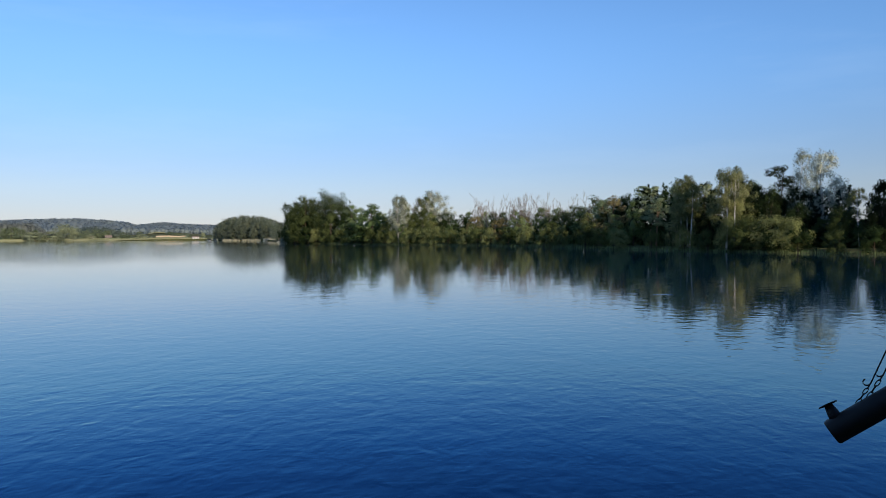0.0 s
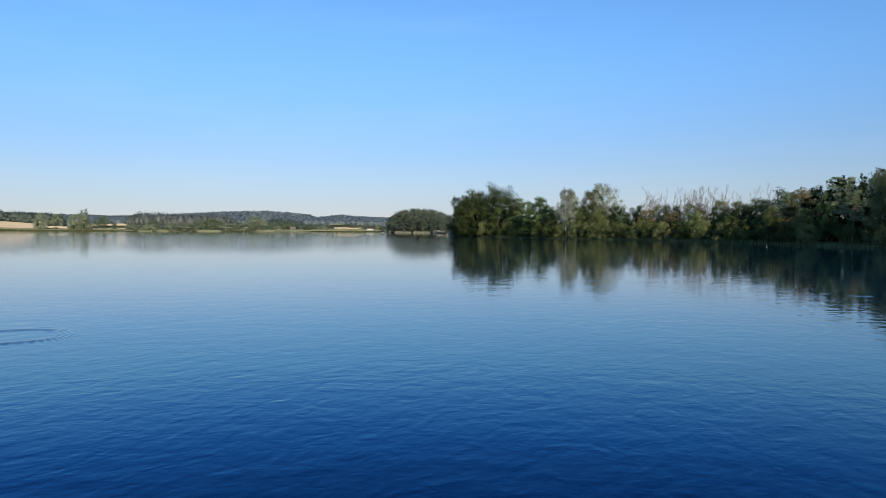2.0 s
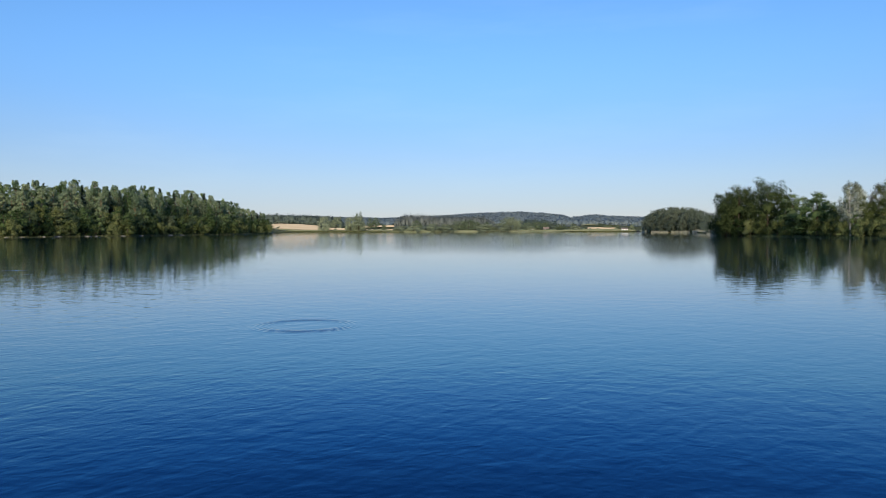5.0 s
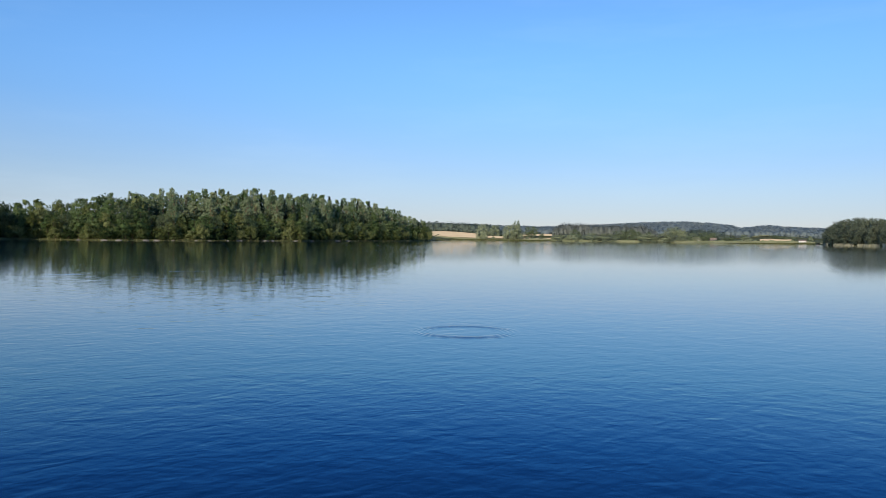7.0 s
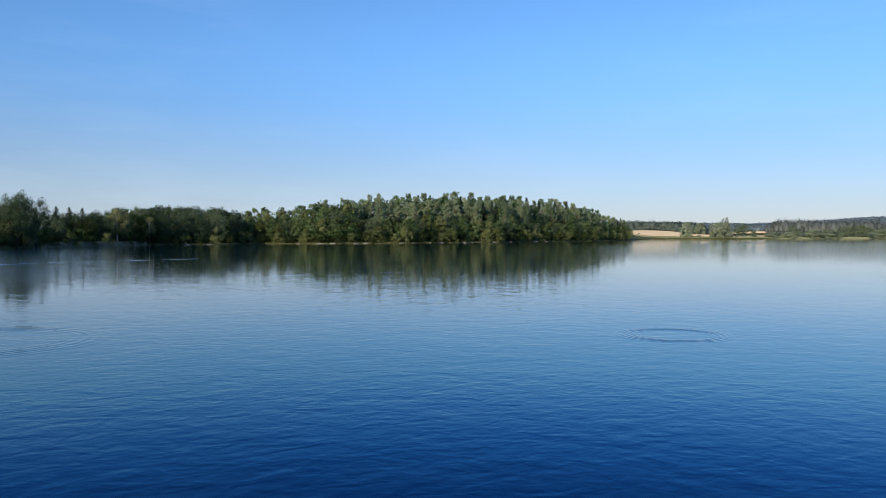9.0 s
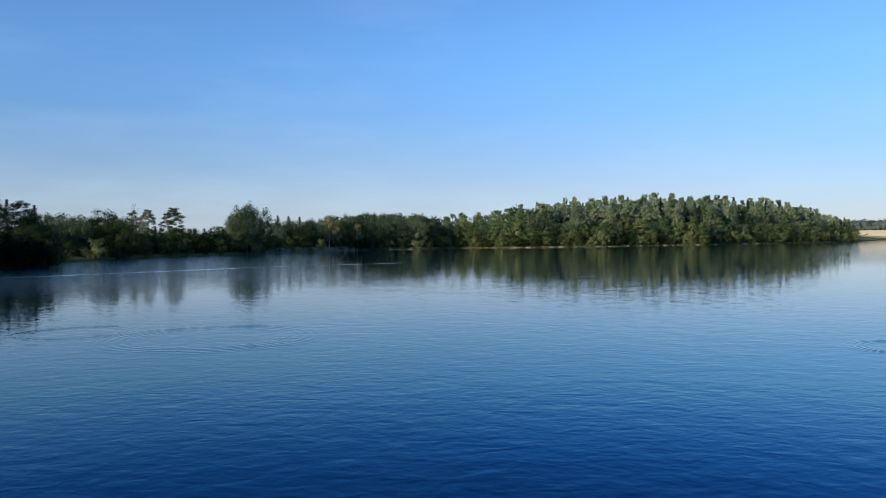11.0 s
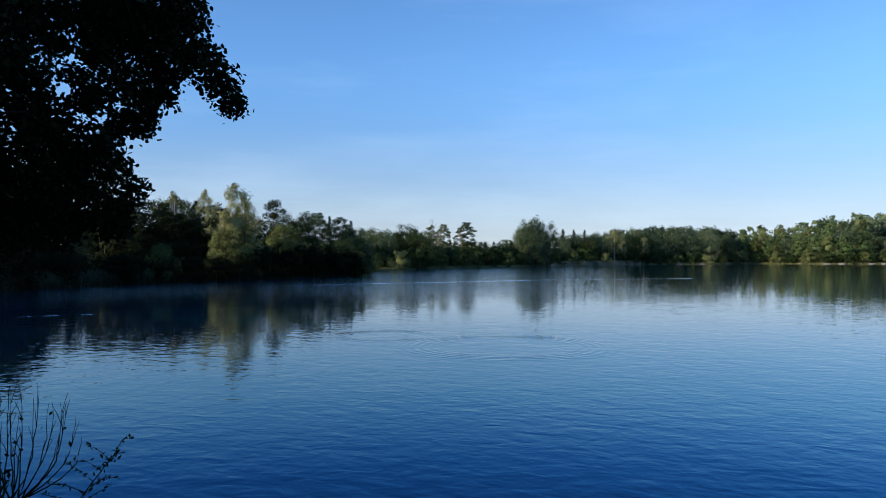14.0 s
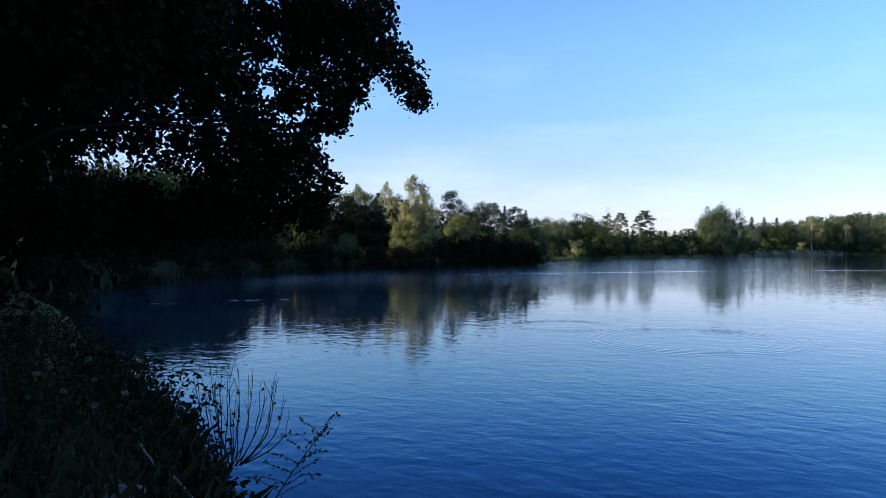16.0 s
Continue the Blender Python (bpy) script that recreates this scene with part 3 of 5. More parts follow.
def build_ground():
    verts, faces = [], []
    azs = np.arange(-130, 230, 0.75)
    near_u = [0.15, 0.4, 0.6, 0.75, 0.85, 0.92, 0.97, 1.0, 1.03, 1.1, 1.25, 1.6]
    far_u = [0.9, 0.96, 0.985, 0.996, 1.0, 1.004, 1.012, 1.03, 1.06, 1.12, 1.2, 1.3, 1.45]
    tail = 16
    for az in azs:
        inside = -80 <= az <= 138
        n = line(az, NEAR_SHORE) if inside else 40.0
        f = line(az, FAR_SHORE) if inside else 40.0
        a = [n * u for u in near_u]
        b = [f * u for u in far_u]
        if b[0] < a[-1]:
            mid = (n + f) / 2
            a = [min(q, mid) for q in a]
            b = [max(q, mid) for q in b]
        c = list(np.geomspace(b[-1], 4700, tail + 1)[1:])
        for d in a + b + c:
            x, y = polar(az, d)
            verts.append((x, y, ground_height(az, d)))
    m, k = len(near_u) + len(far_u) + tail, len(azs)
    for i in range(k):
        j = (i + 1) % k
        for q in range(m - 1):
            faces.append((i * m + q, j * m + q, j * m + q + 1, i * m + q + 1))
    faces.append(tuple(i * m for i in range(k)))
    ob = link_mesh("ground", verts, faces, GROUND, smooth=True)
    return tagged(ob, "grassy earth banks and low hills round the lake", "ground", kind="structure")


build_ground()
wv = [(x * 1500.0, y * 1500.0, 0.0) for x, y in ((-1, -1), (1, -1), (1, 1), (-1, 1))]
tagged(link_mesh("water", wv, [(0, 1, 2, 3)], WATER), "calm deep blue lake water with small ripples", "water", kind="structure")

# ---- trees: kinds ----
KINDS = {
    "oak": [("oak_tree", s, "round", 18, 15, LEAF_OAK, BARK, 0.45, 90, 4700, 0.39, "broad dark green oak with a full rounded crown") for s in (11, 12, 13)],
    "wood": [("broadleaf_tree", s, "tall", 16, 9.5, LEAF_WOOD, BARK, 0.25, 48, 2700, 0.36, "green broadleaf tree with leaves down to the ground") for s in (21, 22, 23, 24)],
    "olive": [("alder_tree", s, "tall", 13, 9, LEAF_OLIVE, BARK, 0.22, 46, 3000, 0.32, "yellow-green alder tree standing at the water's edge") for s in (31, 32, 33)],
    "russet": [("alder_tree", s, "tall", 13, 9, LEAF_RUSSET, BARK, 0.22, 46, 3000, 0.32, "broad alder turning russet brown at the water's edge") for s in (34, 35)],
    "copse": [("broadleaf_tree", s, "round", 15, 14, LEAF_COPSE_HAZE, BARK, 0.35, 80, 4200, 0.36, "rounded green broadleaf tree on the far shore") for s in (17, 18)],
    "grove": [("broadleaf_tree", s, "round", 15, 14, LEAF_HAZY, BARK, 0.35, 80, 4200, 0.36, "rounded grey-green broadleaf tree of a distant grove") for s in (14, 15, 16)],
    "dusk": [("alder_tree", s, "tall", 16, 10, LEAF_SHADE, BARK, 0.25, 60, 3600, 0.37, "dense blackish-green alder tree of the shaded wood") for s in (36, 37, 38)],
    "pine": [("pine_tree", s, "pine", 22, 8, LEAF_PINE, BARK_PINE, 0.24, 80, 2600, 0.36, "tall pine with a bare reddish trunk and ragged crown") for s in (41, 42, 43, 44)],
    # a darker copy of the pine, with shade put into its needle colour
    "scots": [("pine_tree", s, "pine", 22, 8, LEAF_GROVE, BARK_PINE, 0.24, 80, 2600, 0.36, "dark pine with a long bare trunk and a thin crown") for s in (45, 46)],
    "spruce": [("spruce_tree", s, "spruce", 20, 6.5, LEAF_SPRUCE, BARK, 0.22, 0, 1900, 0.42, "dark pointed spruce with drooping branches") for s in (51, 52)],
    "shrub": [("willow_shrub", s, "mound", 5, 7, LEAF_OLIVE, BARK, 0.09, 34, 1500, 0.24, "low rounded olive-green willow shrub on the shore", "shrub") for s in (61, 62, 63)],
    "bush": [("dark_shrub", s, "mound", 5, 7, LEAF_OAK, BARK, 0.09, 34, 1500, 0.25, "dense dark green shrub hanging over the water", "shrub") for s in (66, 67)],
    "weeping": [("birch_tree", s, "spire", 18, 7, LEAF_BIRCH, BARK_BIRCH, 0.2, 130, 5200, 0.24, "tall sunlit birch with drooping yellow-green leaves down to the water") for s in (74, 75)],
    "thicket": [("dark_shrub", s, "mound", 5, 7, LEAF_NEAR_SHADE, BARK, 0.09, 34, 1300, 0.27, "dense blackish shrub in deep shade by the water", "shrub") for s in (68, 69)],
    "dome": [("broadleaf_tree", s, "round", 15, 14, LEAF_GROVE, BARK, 0.35, 80, 4200, 0.36, "full rounded dark green broadleaf tree") for s in (14, 15, 16)],
    "sage": [("willow_tree", s, "round", 9, 12, LEAF_SAGE, BARK, 0.2, 46, 3000, 0.34, "broad rounded sage-green willow on the far shore") for s in (64, 65)],
}
BIRCHES = {"birch": (LEAF_BIRCH, (71, 72, 73), "birch with a white trunk and drooping yellow-green twigs"), "silver": (LEAF_SILVER, (76, 77), "tall slender birch with thin silvery grey-green leaves")}
MADE = {}


DETAIL = ((2.2, 0.58), (1.1, 0.84), (0.62, 1.15), (0.25, 1.9), (0.08, 3.6))


def build_kind(kind, k, far):
    """The k-th form of a kind; far off, fewer and larger sprays make up its crown."""
    few, big = DETAIL[far]
    if kind in KINDS:
        rows = KINDS[kind]
        row = list(rows[k % len(rows)])
        row[9], row[10] = int(row[9] * few), row[10] * big
        if kind in ("pine", "scots"):
            return make_tree(*row, squash=0.75, limbs=14, fork=0.4, core=0), row[3], row[4]
        if kind == "weeping":
            return make_tree(*row, squash=1.3, hang=0.3, fill=0.7, core=0.4), row[3], row[4]
        return make_tree(*row), row[3], row[4]
    if kind == "stem":
        return make_tree("birch_tree", 78 + k % 2, "high", 18, 6, LEAF_BIRCH, BARK_BIRCH, 0.17, 34, int(2600 * few), 0.24 * big, "slender birch with a long bare white trunk", squash=1.4, slim=0.5, hang=0.4, fill=0.9, limbs=8, fork=0.55, core=0), 18, 6
    if kind in BIRCHES:
        mat, seeds, label = BIRCHES[kind]
        return make_tree("birch_tree", seeds[k % len(seeds)], "birch", 18, 7.5, mat, BARK_BIRCH, 0.2, 60, int((4600 if kind == "silver" else 4800) * few), 0.25 * big, label, squash=1.5, slim=0.5, hang=0.4, fill=0.9, limbs=20, core=0), 18, 7.5
    return make_dead_tree("dead_tree", 81 + k % 3, 15, "bare dead tree with pale grey branches"), 15, 9


VARIANTS = {"oak": 3, "wood": 4, "olive": 3, "pine": 4, "scots": 2, "spruce": 2, "shrub": 3, "bush": 2, "birch": 3, "silver": 2, "dead": 3, "dome": 3, "sage": 2, "weeping": 2, "thicket": 2, "russet": 2, "copse": 2, "grove": 3, "stem": 2, "dusk": 3}
turnr = np.random.default_rng(3)


def plant(kind, az, d, height, width, group="", sink=0.1, coarser=0):
    """One tree at a heading and distance, scaled to its height and width."""
    k = int(turnr.integers(0, VARIANTS[kind]))
    x, y = polar(az, d)
    z = max(ground_height(az, d), 0.02) - sink
    at = pose(x, y, z, 0, 0, float(turnr.uniform(0, 360)))
    far = 0 if d < 175 else 1 if d < 360 else 2 if d < 1000 else 3
    if group == "trees of the wood behind the bank":
        far = 4 if 160 < az % 360 < 330 else 2
    far = min(4, far + coarser)
    if kind == "dead":
        far = 0
    if (kind, k, far) not in MADE:
        ob, hn, wn = build_kind(kind, k, far)
        MADE[kind, k, far] = ob, hn, wn
        ob.matrix_basis = at @ Matrix.Diagonal((width / wn, width / wn, height / hn, 1))
    else:
        first, hn, wn = MADE[kind, k, far]
        ob = copy_thing(first, Matrix.Identity(4))
        ob.matrix_basis = at @ Matrix.Diagonal((width / wn, width / wn, height / hn, 1))
    return tagged(ob, group=group)


def plant_to(kind, az, d, top, width, group="", sink=0.1):
    """One tree whose top stands at an elevation (degrees) seen from the shore where the camera is."""
    base = max(ground_height(az, d), 0.02) - sink
    return plant(kind, az, d, max(2.0, EYE + d * math.tan(radians(top)) - base), width, group, sink)


def wood(kinds, a0, a1, rows, profile, gap, group, low=0.86, width=(0.45, 0.65)):
    """Fills a stretch of shore with trees, in rows behind the waterline, under a skyline given by elevation."""
    for nth, (back, share) in enumerate(rows):
        az = a0 + turnr.uniform(0, 1) * 0.5
        while az < a1:
            d = line(az, FAR_SHORE) + back * turnr.uniform(0.75, 1.3)
            top = line(az, profile) * share * turnr.uniform(low, 1.0)
            kind = kinds[int(turnr.integers(0, len(kinds)))]
            h = EYE + d * math.tan(radians(top)) - ground_height(az, d)
            if h > 2.5:
                w = h * turnr.uniform(*width)
                w = min(w, 13)
                if kind == "pine":
                    w = min(w * 1.0, 8.5)
                if kind == "spruce":
                    w *= 1.5
                plant(kind, az, d, h, w, group, coarser=1 if nth > 1 and d < 650 or nth > 0 and d < 175 else 0)
            az += math.degrees(gap / d) * turnr.uniform(0.7, 1.3)


# ---- the wooded spit ----
G1 = "trees on the wooded spit"
# single trees: kind, heading, distance, elevation of the top, width
for kind, az, d, top, w in (
        ("silver", -26.9, 162, 5.75, 9), ("silver", -25.6, 168, 5.7, 8), ("dusk", -24.1, 158, 5.0, 10), ("weeping", -21.4, 153, 4.95, 7.5), ("birch", -20.7, 153, 4.7, 7),
        ("weeping", -18.1, 163, 4.45, 7), ("weeping", -17.5, 164, 4.2, 6)):
    plant_to(kind, az, d, top, w, G1)
for kind, az, d, top, w in (
        ("silver", 0.75, 292, 3.42, 14), ("silver", 0.1, 296, 3.1, 12), ("silver", 1.5, 297, 2.9, 11), ("silver", 3.4, 282, 3.2, 9), ("silver", 3.0, 284, 2.8, 8),
        ("oak", 8.5, 338, 3.5, 17), ("oak", 10.4, 346, 3.15, 17), ("oak", 11.3, 356, 2.6, 13), ("oak", 9.5, 356, 3.0, 17), ("oak", 8.3, 348, 3.2, 15), ("oak", 10.6, 352, 2.9, 15), ("bush", 11.9, 368, 0.75, 9), ("bush", 11.2, 352, 0.8, 10), ("bush", 10.2, 340, 0.75, 10), ("oak", 11.0, 349, 2.3, 12), ("wood", 5.4, 300, 2.5, 15), ("dead", 2.2, 290, 3.0, 9)):
    plant_to(kind, az, d, top, w, G1)
for az, d, top, w in ((3.1, 284, 3.0, 6), (1.75, 290, 2.9, 6), (1.2, 292, 3.2, 6), (-21.2, 149.5, 4.6, 5), (-20.7, 150.5, 4.3, 5), (-29.0, 147, 3.3, 4), (-18.2, 159, 4.2, 5)):
    plant_to("stem", az, d, top, w, G1)
for az, top in ((-3.0, 2.95), (-4.2, 2.85), (-5.1, 2.95), (-6.0, 3.0), (-6.9, 2.9), (-7.9, 2.95), (-2.3, 2.6), (-9.2, 2.7), (-11.0, 3.0), (-3.6, 2.7), (-4.6, 2.75), (-5.6, 2.8), (-6.5, 2.75), (-7.4, 2.85), (-8.4, 2.7)):
    plant_to("dead", az, line(az, FAR_SHORE) + 22, top, 9, G1)
SPIT = [(-40, 3.9), (-31, 3.9), (-29, 3.6), (-27, 3.5), (-25, 3.6), (-22, 4.2), (-19, 4.2), (-16, 4.15), (-14, 3.45), (-12, 2.9), (-10, 2.4), (-6, 2.0), (-2, 1.95), (2, 2.0), (5, 2.1), (8, 2.6), (11, 2.6), (12, 1.8)]
wood(["dusk", "oak", "dusk", "spruce"], -35, -22, [(8, 0.7), (16, 0.95), (26, 1.0), (36, 1.0)], SPIT, 6.0, G1)
wood(["dusk", "oak", "dusk", "pine", "wood"], -22, -12, [(9, 0.75), (16, 0.97), (26, 1.0), (38, 1.0)], SPIT, 5.5, G1)
wood(["olive", "russet", "russet", "wood"], -13, -1, [(6, 0.75), (15, 1.0)], SPIT, 8.0, G1, 0.65, (0.65, 0.95))
wood(["olive", "olive", "wood"], -1, 6, [(6, 0.75), (15, 1.0)], SPIT, 8.0, G1, 0.65, (0.65, 0.95))
wood(["wood", "oak", "wood"], -12, 7.5, [(22, 1.05), (32, 1.08)], SPIT, 6.5, G1, 0.85, (0.6, 0.85))
wood(["wood", "oak"], 7, 11.6, [(14, 0.8)], SPIT, 9, G1)
wood(["thicket", "bush"], -35, -25.6, [(0.6, 0.2)], [(-44, 3.4), (-12, 3.4)], 5.5, G1, 0.5, (1.1, 1.6))
wood(["shrub", "bush", "bush"], -25.6, -12, [(0.6, 0.2)], [(-44, 3.4), (-12, 3.4)], 5.5, G1, 0.5, (1.1, 1.6))
wood(["shrub", "bush", "shrub"], -12, 12, [(0.8, 0.42)], [(-12, 2.2), (12, 2.0)], 5.0, G1, 0.6, (0.9, 1.4))
for az, top, w in ((-21.2, 1.35, 7), (-22.2, 1.3, 8), (-23.6, 1.35, 9), (-24.9, 1.2, 8)):
    plant_to("shrub", az, line(az, FAR_SHORE) + 2, top, w, G1)

# ---- the far wood beside the spit ----
G2 = "trees of the far grove"
GROVE = [(12.1, 1.0), (12.5, 1.3), (13.2, 1.52), (14.2, 1.68), (15.2, 1.68), (15.9, 1.52), (16.5, 1.2), (17.0, 0.6)]
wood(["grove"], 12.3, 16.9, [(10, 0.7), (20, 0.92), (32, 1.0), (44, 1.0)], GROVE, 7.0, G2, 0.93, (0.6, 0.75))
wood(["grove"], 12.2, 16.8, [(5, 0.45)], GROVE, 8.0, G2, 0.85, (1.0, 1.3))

# ---- the wooded hill ----
G3 = "trees on the wooded hill"
HILL = [(43, 0.9), (45.4, 1.35), (46.7, 1.8), (48, 2.35), (49.8, 2.9), (52, 3.15), (55, 3.4), (59, 3.6), (61, 3.55), (64.8, 3.2), (68, 2.75), (71.5, 2.35), (74.6, 2.1), (76, 2.1)]
wood(["pine", "pine", "pine", "pine", "wood", "spruce", "pine"], 45.4, 66.5, [(32, 0.82), (45, 0.92), (62, 0.97), (85, 1.0)], HILL, 5.2, G3, 0.86, (0.33, 0.45))
wood(["pine"], 48.5, 66.0, [(24, 0.84)], HILL, 15.0, G3, 0.85, (0.3, 0.4))
wood(["wood", "dome", "wood", "olive"], 45.0, 66.5, [(8, 0.42), (16, 0.52), (28, 0.66)], HILL, 7.0, G3, 0.72, (0.55, 0.8))
wood(["wood", "dome", "olive", "wood"], 66, 75.0, [(8, 0.62), (18, 0.85), (32, 0.97), (48, 1.0)], HILL, 7.0, G3, 0.85, (0.55, 0.8))
wood(["pine", "spruce"], 66, 72, [(60, 1.0)], HILL, 12, G3, 0.95, (0.3, 0.4))
wood(["shrub", "shrub", "bush"], 45, 75.5, [(2, 0.2)], [(45, 2.6), (76, 3.0)], 6.5, G3, 0.5, (1.0, 1.7))
for az, top, w in ((71.4, 1.0, 9), (64.1, 0.9, 9), (61.9, 0.75, 8), (58.4, 0.7, 9), (69.3, 0.8, 8), (54.8, 0.8, 9), (52.6, 0.6, 8)):
    plant_to("olive" if top > 0.75 else "shrub", az, line(az, FAR_SHORE) + 3, top, w, G3)
for az, top in ((66.6, 3.1), (67.9, 2.95), (64.6, 3.35), (63.9, 3.4)):
    plant_to("pine", az, 415, top, 6, G3)

# ---- the bay ----
G4 = "trees round the bay"
for kind, az, d, top, w in (
        ("dome", 88.6, 260, 2.9, 11), ("oak", 88.7, 264, 3.1, 9), ("dome", 88.2, 262, 2.4, 10), ("oak", 87.5, 268, 2.6, 10), ("dome", 89.2, 262, 2.2, 9), ("scots", 93.7, 245, 2.8, 9), ("scots", 95.4, 250, 2.65, 7), ("scots", 96.3, 252, 2.6, 6.5), ("dead", 95.8, 250, 2.7, 8), ("oak", 98.2, 205, 2.65, 10),
        ("oak", 97.2, 200, 2.1, 8), ("spruce", 85.5, 320, 2.15, 12), ("spruce", 86.3, 318, 2.2, 12), ("spruce", 84.7, 325, 2.1, 12), ("birch", 82.5, 332, 2.15, 10), ("wood", 90.6, 262, 1.4, 12)):
    plant_to(kind, az, d, top, w, G4)
for az, top in ((80.4, 1.5), (82.0, 1.8)):
    plant_to("birch", az, line(az, FAR_SHORE) + 5, top, 6, G4)
BAY = [(74, 2.0), (75.5, 2.25), (78.5, 2.4), (82, 2.25), (84, 1.9), (86, 1.75), (90, 1.5), (91.5, 1.35), (95, 1.4), (97, 2.0), (99, 2.3), (101, 2.35), (103, 2.5)]
wood(["dome", "dome", "dome", "oak"], 74.6, 84, [(10, 0.8), (22, 0.95), (34, 1.0), (48, 1.0)], BAY, 6.5, G4, 0.88, (0.55, 0.8))
wood(["dome", "oak", "dome"], 84, 90, [(16, 0.85), (30, 1.0), (44, 1.0)], BAY, 6.0, G4, 0.88, (0.55, 0.8))
wood(["oak", "spruce", "dome", "oak"], 89, 103, [(12, 0.75), (24, 0.95), (38, 1.0), (52, 1.0)], BAY, 5.2, G4, 0.86, (0.6, 0.85))
wood(["bush", "bush", "shrub"], 74.8, 86.5, [(0.2, 0.28)], [(74, 1.4), (87, 1.6)], 6.0, G4, 0.5, (1.0, 1.6))
wood(["bush", "bush", "bush", "shrub"], 86.5, 102, [(0.6, 0.4)], [(86, 1.2), (102, 1.6)], 5.0, G4, 0.55, (1.0, 1.5))

# ---- the near point ----
G5 = "trees on the near point"
for kind, az, d, top, w in (
        ("weeping", 110.9, 115, 5.6, 7.5), ("weeping", 110.2, 116, 4.6, 5), ("weeping", 111.6, 114, 3.4, 4), ("olive", 111.5, 113, 2.2, 6), ("olive", 110.3, 113.5, 2.6, 6), ("weeping", 113.0, 138, 5.1, 5), ("weeping", 115.2, 139, 4.9, 5.5), ("dusk", 108.2, 132, 4.4, 8), ("spruce", 102.4, 150, 2.9, 7),
        ("scots", 103.3, 150, 3.2, 7), ("spruce", 104.0, 152, 3.25, 7), ("scots", 104.9, 150, 3.5, 7), ("oak", 105.6, 146, 3.4, 8), ("oak", 106.6, 142, 3.5, 9), ("olive", 107.3, 121, 2.6, 7), ("olive", 110.6, 115, 2.3, 6), ("shrub", 116.0, 103, 0.95, 5)):
    plant_to(kind, az, d, top, w, G5)
POINT = [(101.3, 1.2), (103, 2.0), (105, 2.6), (108, 3.4), (112, 4.0), (116, 4.3), (122, 4.2), (128, 4.0), (140, 4.2), (160, 4.4)]
for az, d, top, w in ((112.4, 131, 3.2, 7), (113.6, 132, 3.4, 7), (114.9, 131, 3.3, 8), (116.2, 130, 3.5, 8), (117.6, 129, 3.4, 8), (119, 127, 3.3, 8)):
    plant_to("dusk", az, d, top, w, G5)
wood(["dusk", "oak", "dusk"], 106.5, 110.4, [(16, 0.8), (24, 0.95), (34, 1.0)], POINT, 4.6, G5, 0.85, (0.5, 0.75))
wood(["dusk", "oak", "spruce", "dusk", "dusk"], 110.4, 121.5, [(30, 0.95), (38, 1.05), (48, 1.08)], POINT, 4.4, G5, 0.88, (0.5, 0.75))
wood(["dusk", "oak", "spruce", "dusk"], 121.5, 131, [(13, 0.8), (20, 0.95)], POINT, 4.4, G5, 0.85, (0.55, 0.8))
# mostly hidden trees, added to keep the sun off the point's wood
for az in np.arange(127, 136, 1.6):
    plant("oak", az, float(turnr.uniform(100, 104)), 12.0, 7.5, "trees of the wood behind the bank")
for az in np.arange(124.5, 140, 1.9):
    for d in (134, 146, 160):
        plant("dusk" if turnr.random() < 0.6 else "oak", az + turnr.uniform(-0.6, 0.6), d, float(turnr.uniform(15.5, 17.5)), float(turnr.uniform(10, 13)), "trees of the wood behind the bank")
wood(["dusk", "oak", "dusk"], 131, 139, [(12, 0.8), (22, 0.95), (34, 1.0)], POINT, 4.0, "trees of the wood behind the bank", 0.9, (0.6, 0.9))
wood(["thicket"], 101.8, 110.6, [(-0.5, 0.3), (0.6, 0.45), (3.5, 0.7)], [(101, 1.0), (102.5, 1.7), (105, 2.3), (108, 2.3), (111, 1.9)], 3.6, G5, 0.8, (1.0, 1.4))
wood(["thicket"], 112.0, 118.5, [(-0.6, 0.3), (1.0, 0.3)], [(111, 0.7), (116, 0.9), (119, 1.2)], 4.0, G5, 0.7, (1.0, 1.6))
wood(["thicket"], 118.5, 137, [(-0.6, 0.26), (1.0, 0.3), (6.0, 0.4)], [(118, 1.5), (122, 2.0), (131, 2.4)], 5.0, G5, 0.6, (1.0, 1.5))

# unseen trees, added and made tall to shade the spit's right end
for az, d in ((-34.2, 142), (-35.4, 150), (-36.6, 142), (-37.8, 150), (-35.0, 160), (-37.0, 160), (-39.0, 143), (-40.2, 152), (-33.6, 152)):
    plant("oak", az, d, float(turnr.uniform(21, 24)), float(turnr.uniform(10, 12)), "trees of the wood behind the bank")
for az in np.arange(-66, -44, 2.2):
    for back in (8, 20, 34):
        d = line(az, FAR_SHORE) + back
        plant("oak" if turnr.random() < 0.5 else "wood", az + turnr.uniform(-0.6, 0.6), d, float(turnr.uniform(26, 30) if az > -54 else turnr.uniform(14, 19)), float(turnr.uniform(9, 12)), "trees of the wood behind the bank")

# ---- undergrowth, added to shut out the sky light below the crowns ----
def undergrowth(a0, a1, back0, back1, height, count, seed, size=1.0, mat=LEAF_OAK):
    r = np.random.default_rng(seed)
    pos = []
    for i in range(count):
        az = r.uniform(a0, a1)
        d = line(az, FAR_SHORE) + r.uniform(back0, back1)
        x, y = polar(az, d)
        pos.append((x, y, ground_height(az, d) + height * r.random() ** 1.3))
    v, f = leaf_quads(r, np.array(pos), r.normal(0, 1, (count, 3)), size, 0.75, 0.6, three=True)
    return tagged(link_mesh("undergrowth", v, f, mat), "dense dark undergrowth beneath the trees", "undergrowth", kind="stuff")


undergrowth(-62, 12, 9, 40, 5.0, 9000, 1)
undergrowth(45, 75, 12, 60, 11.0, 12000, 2)
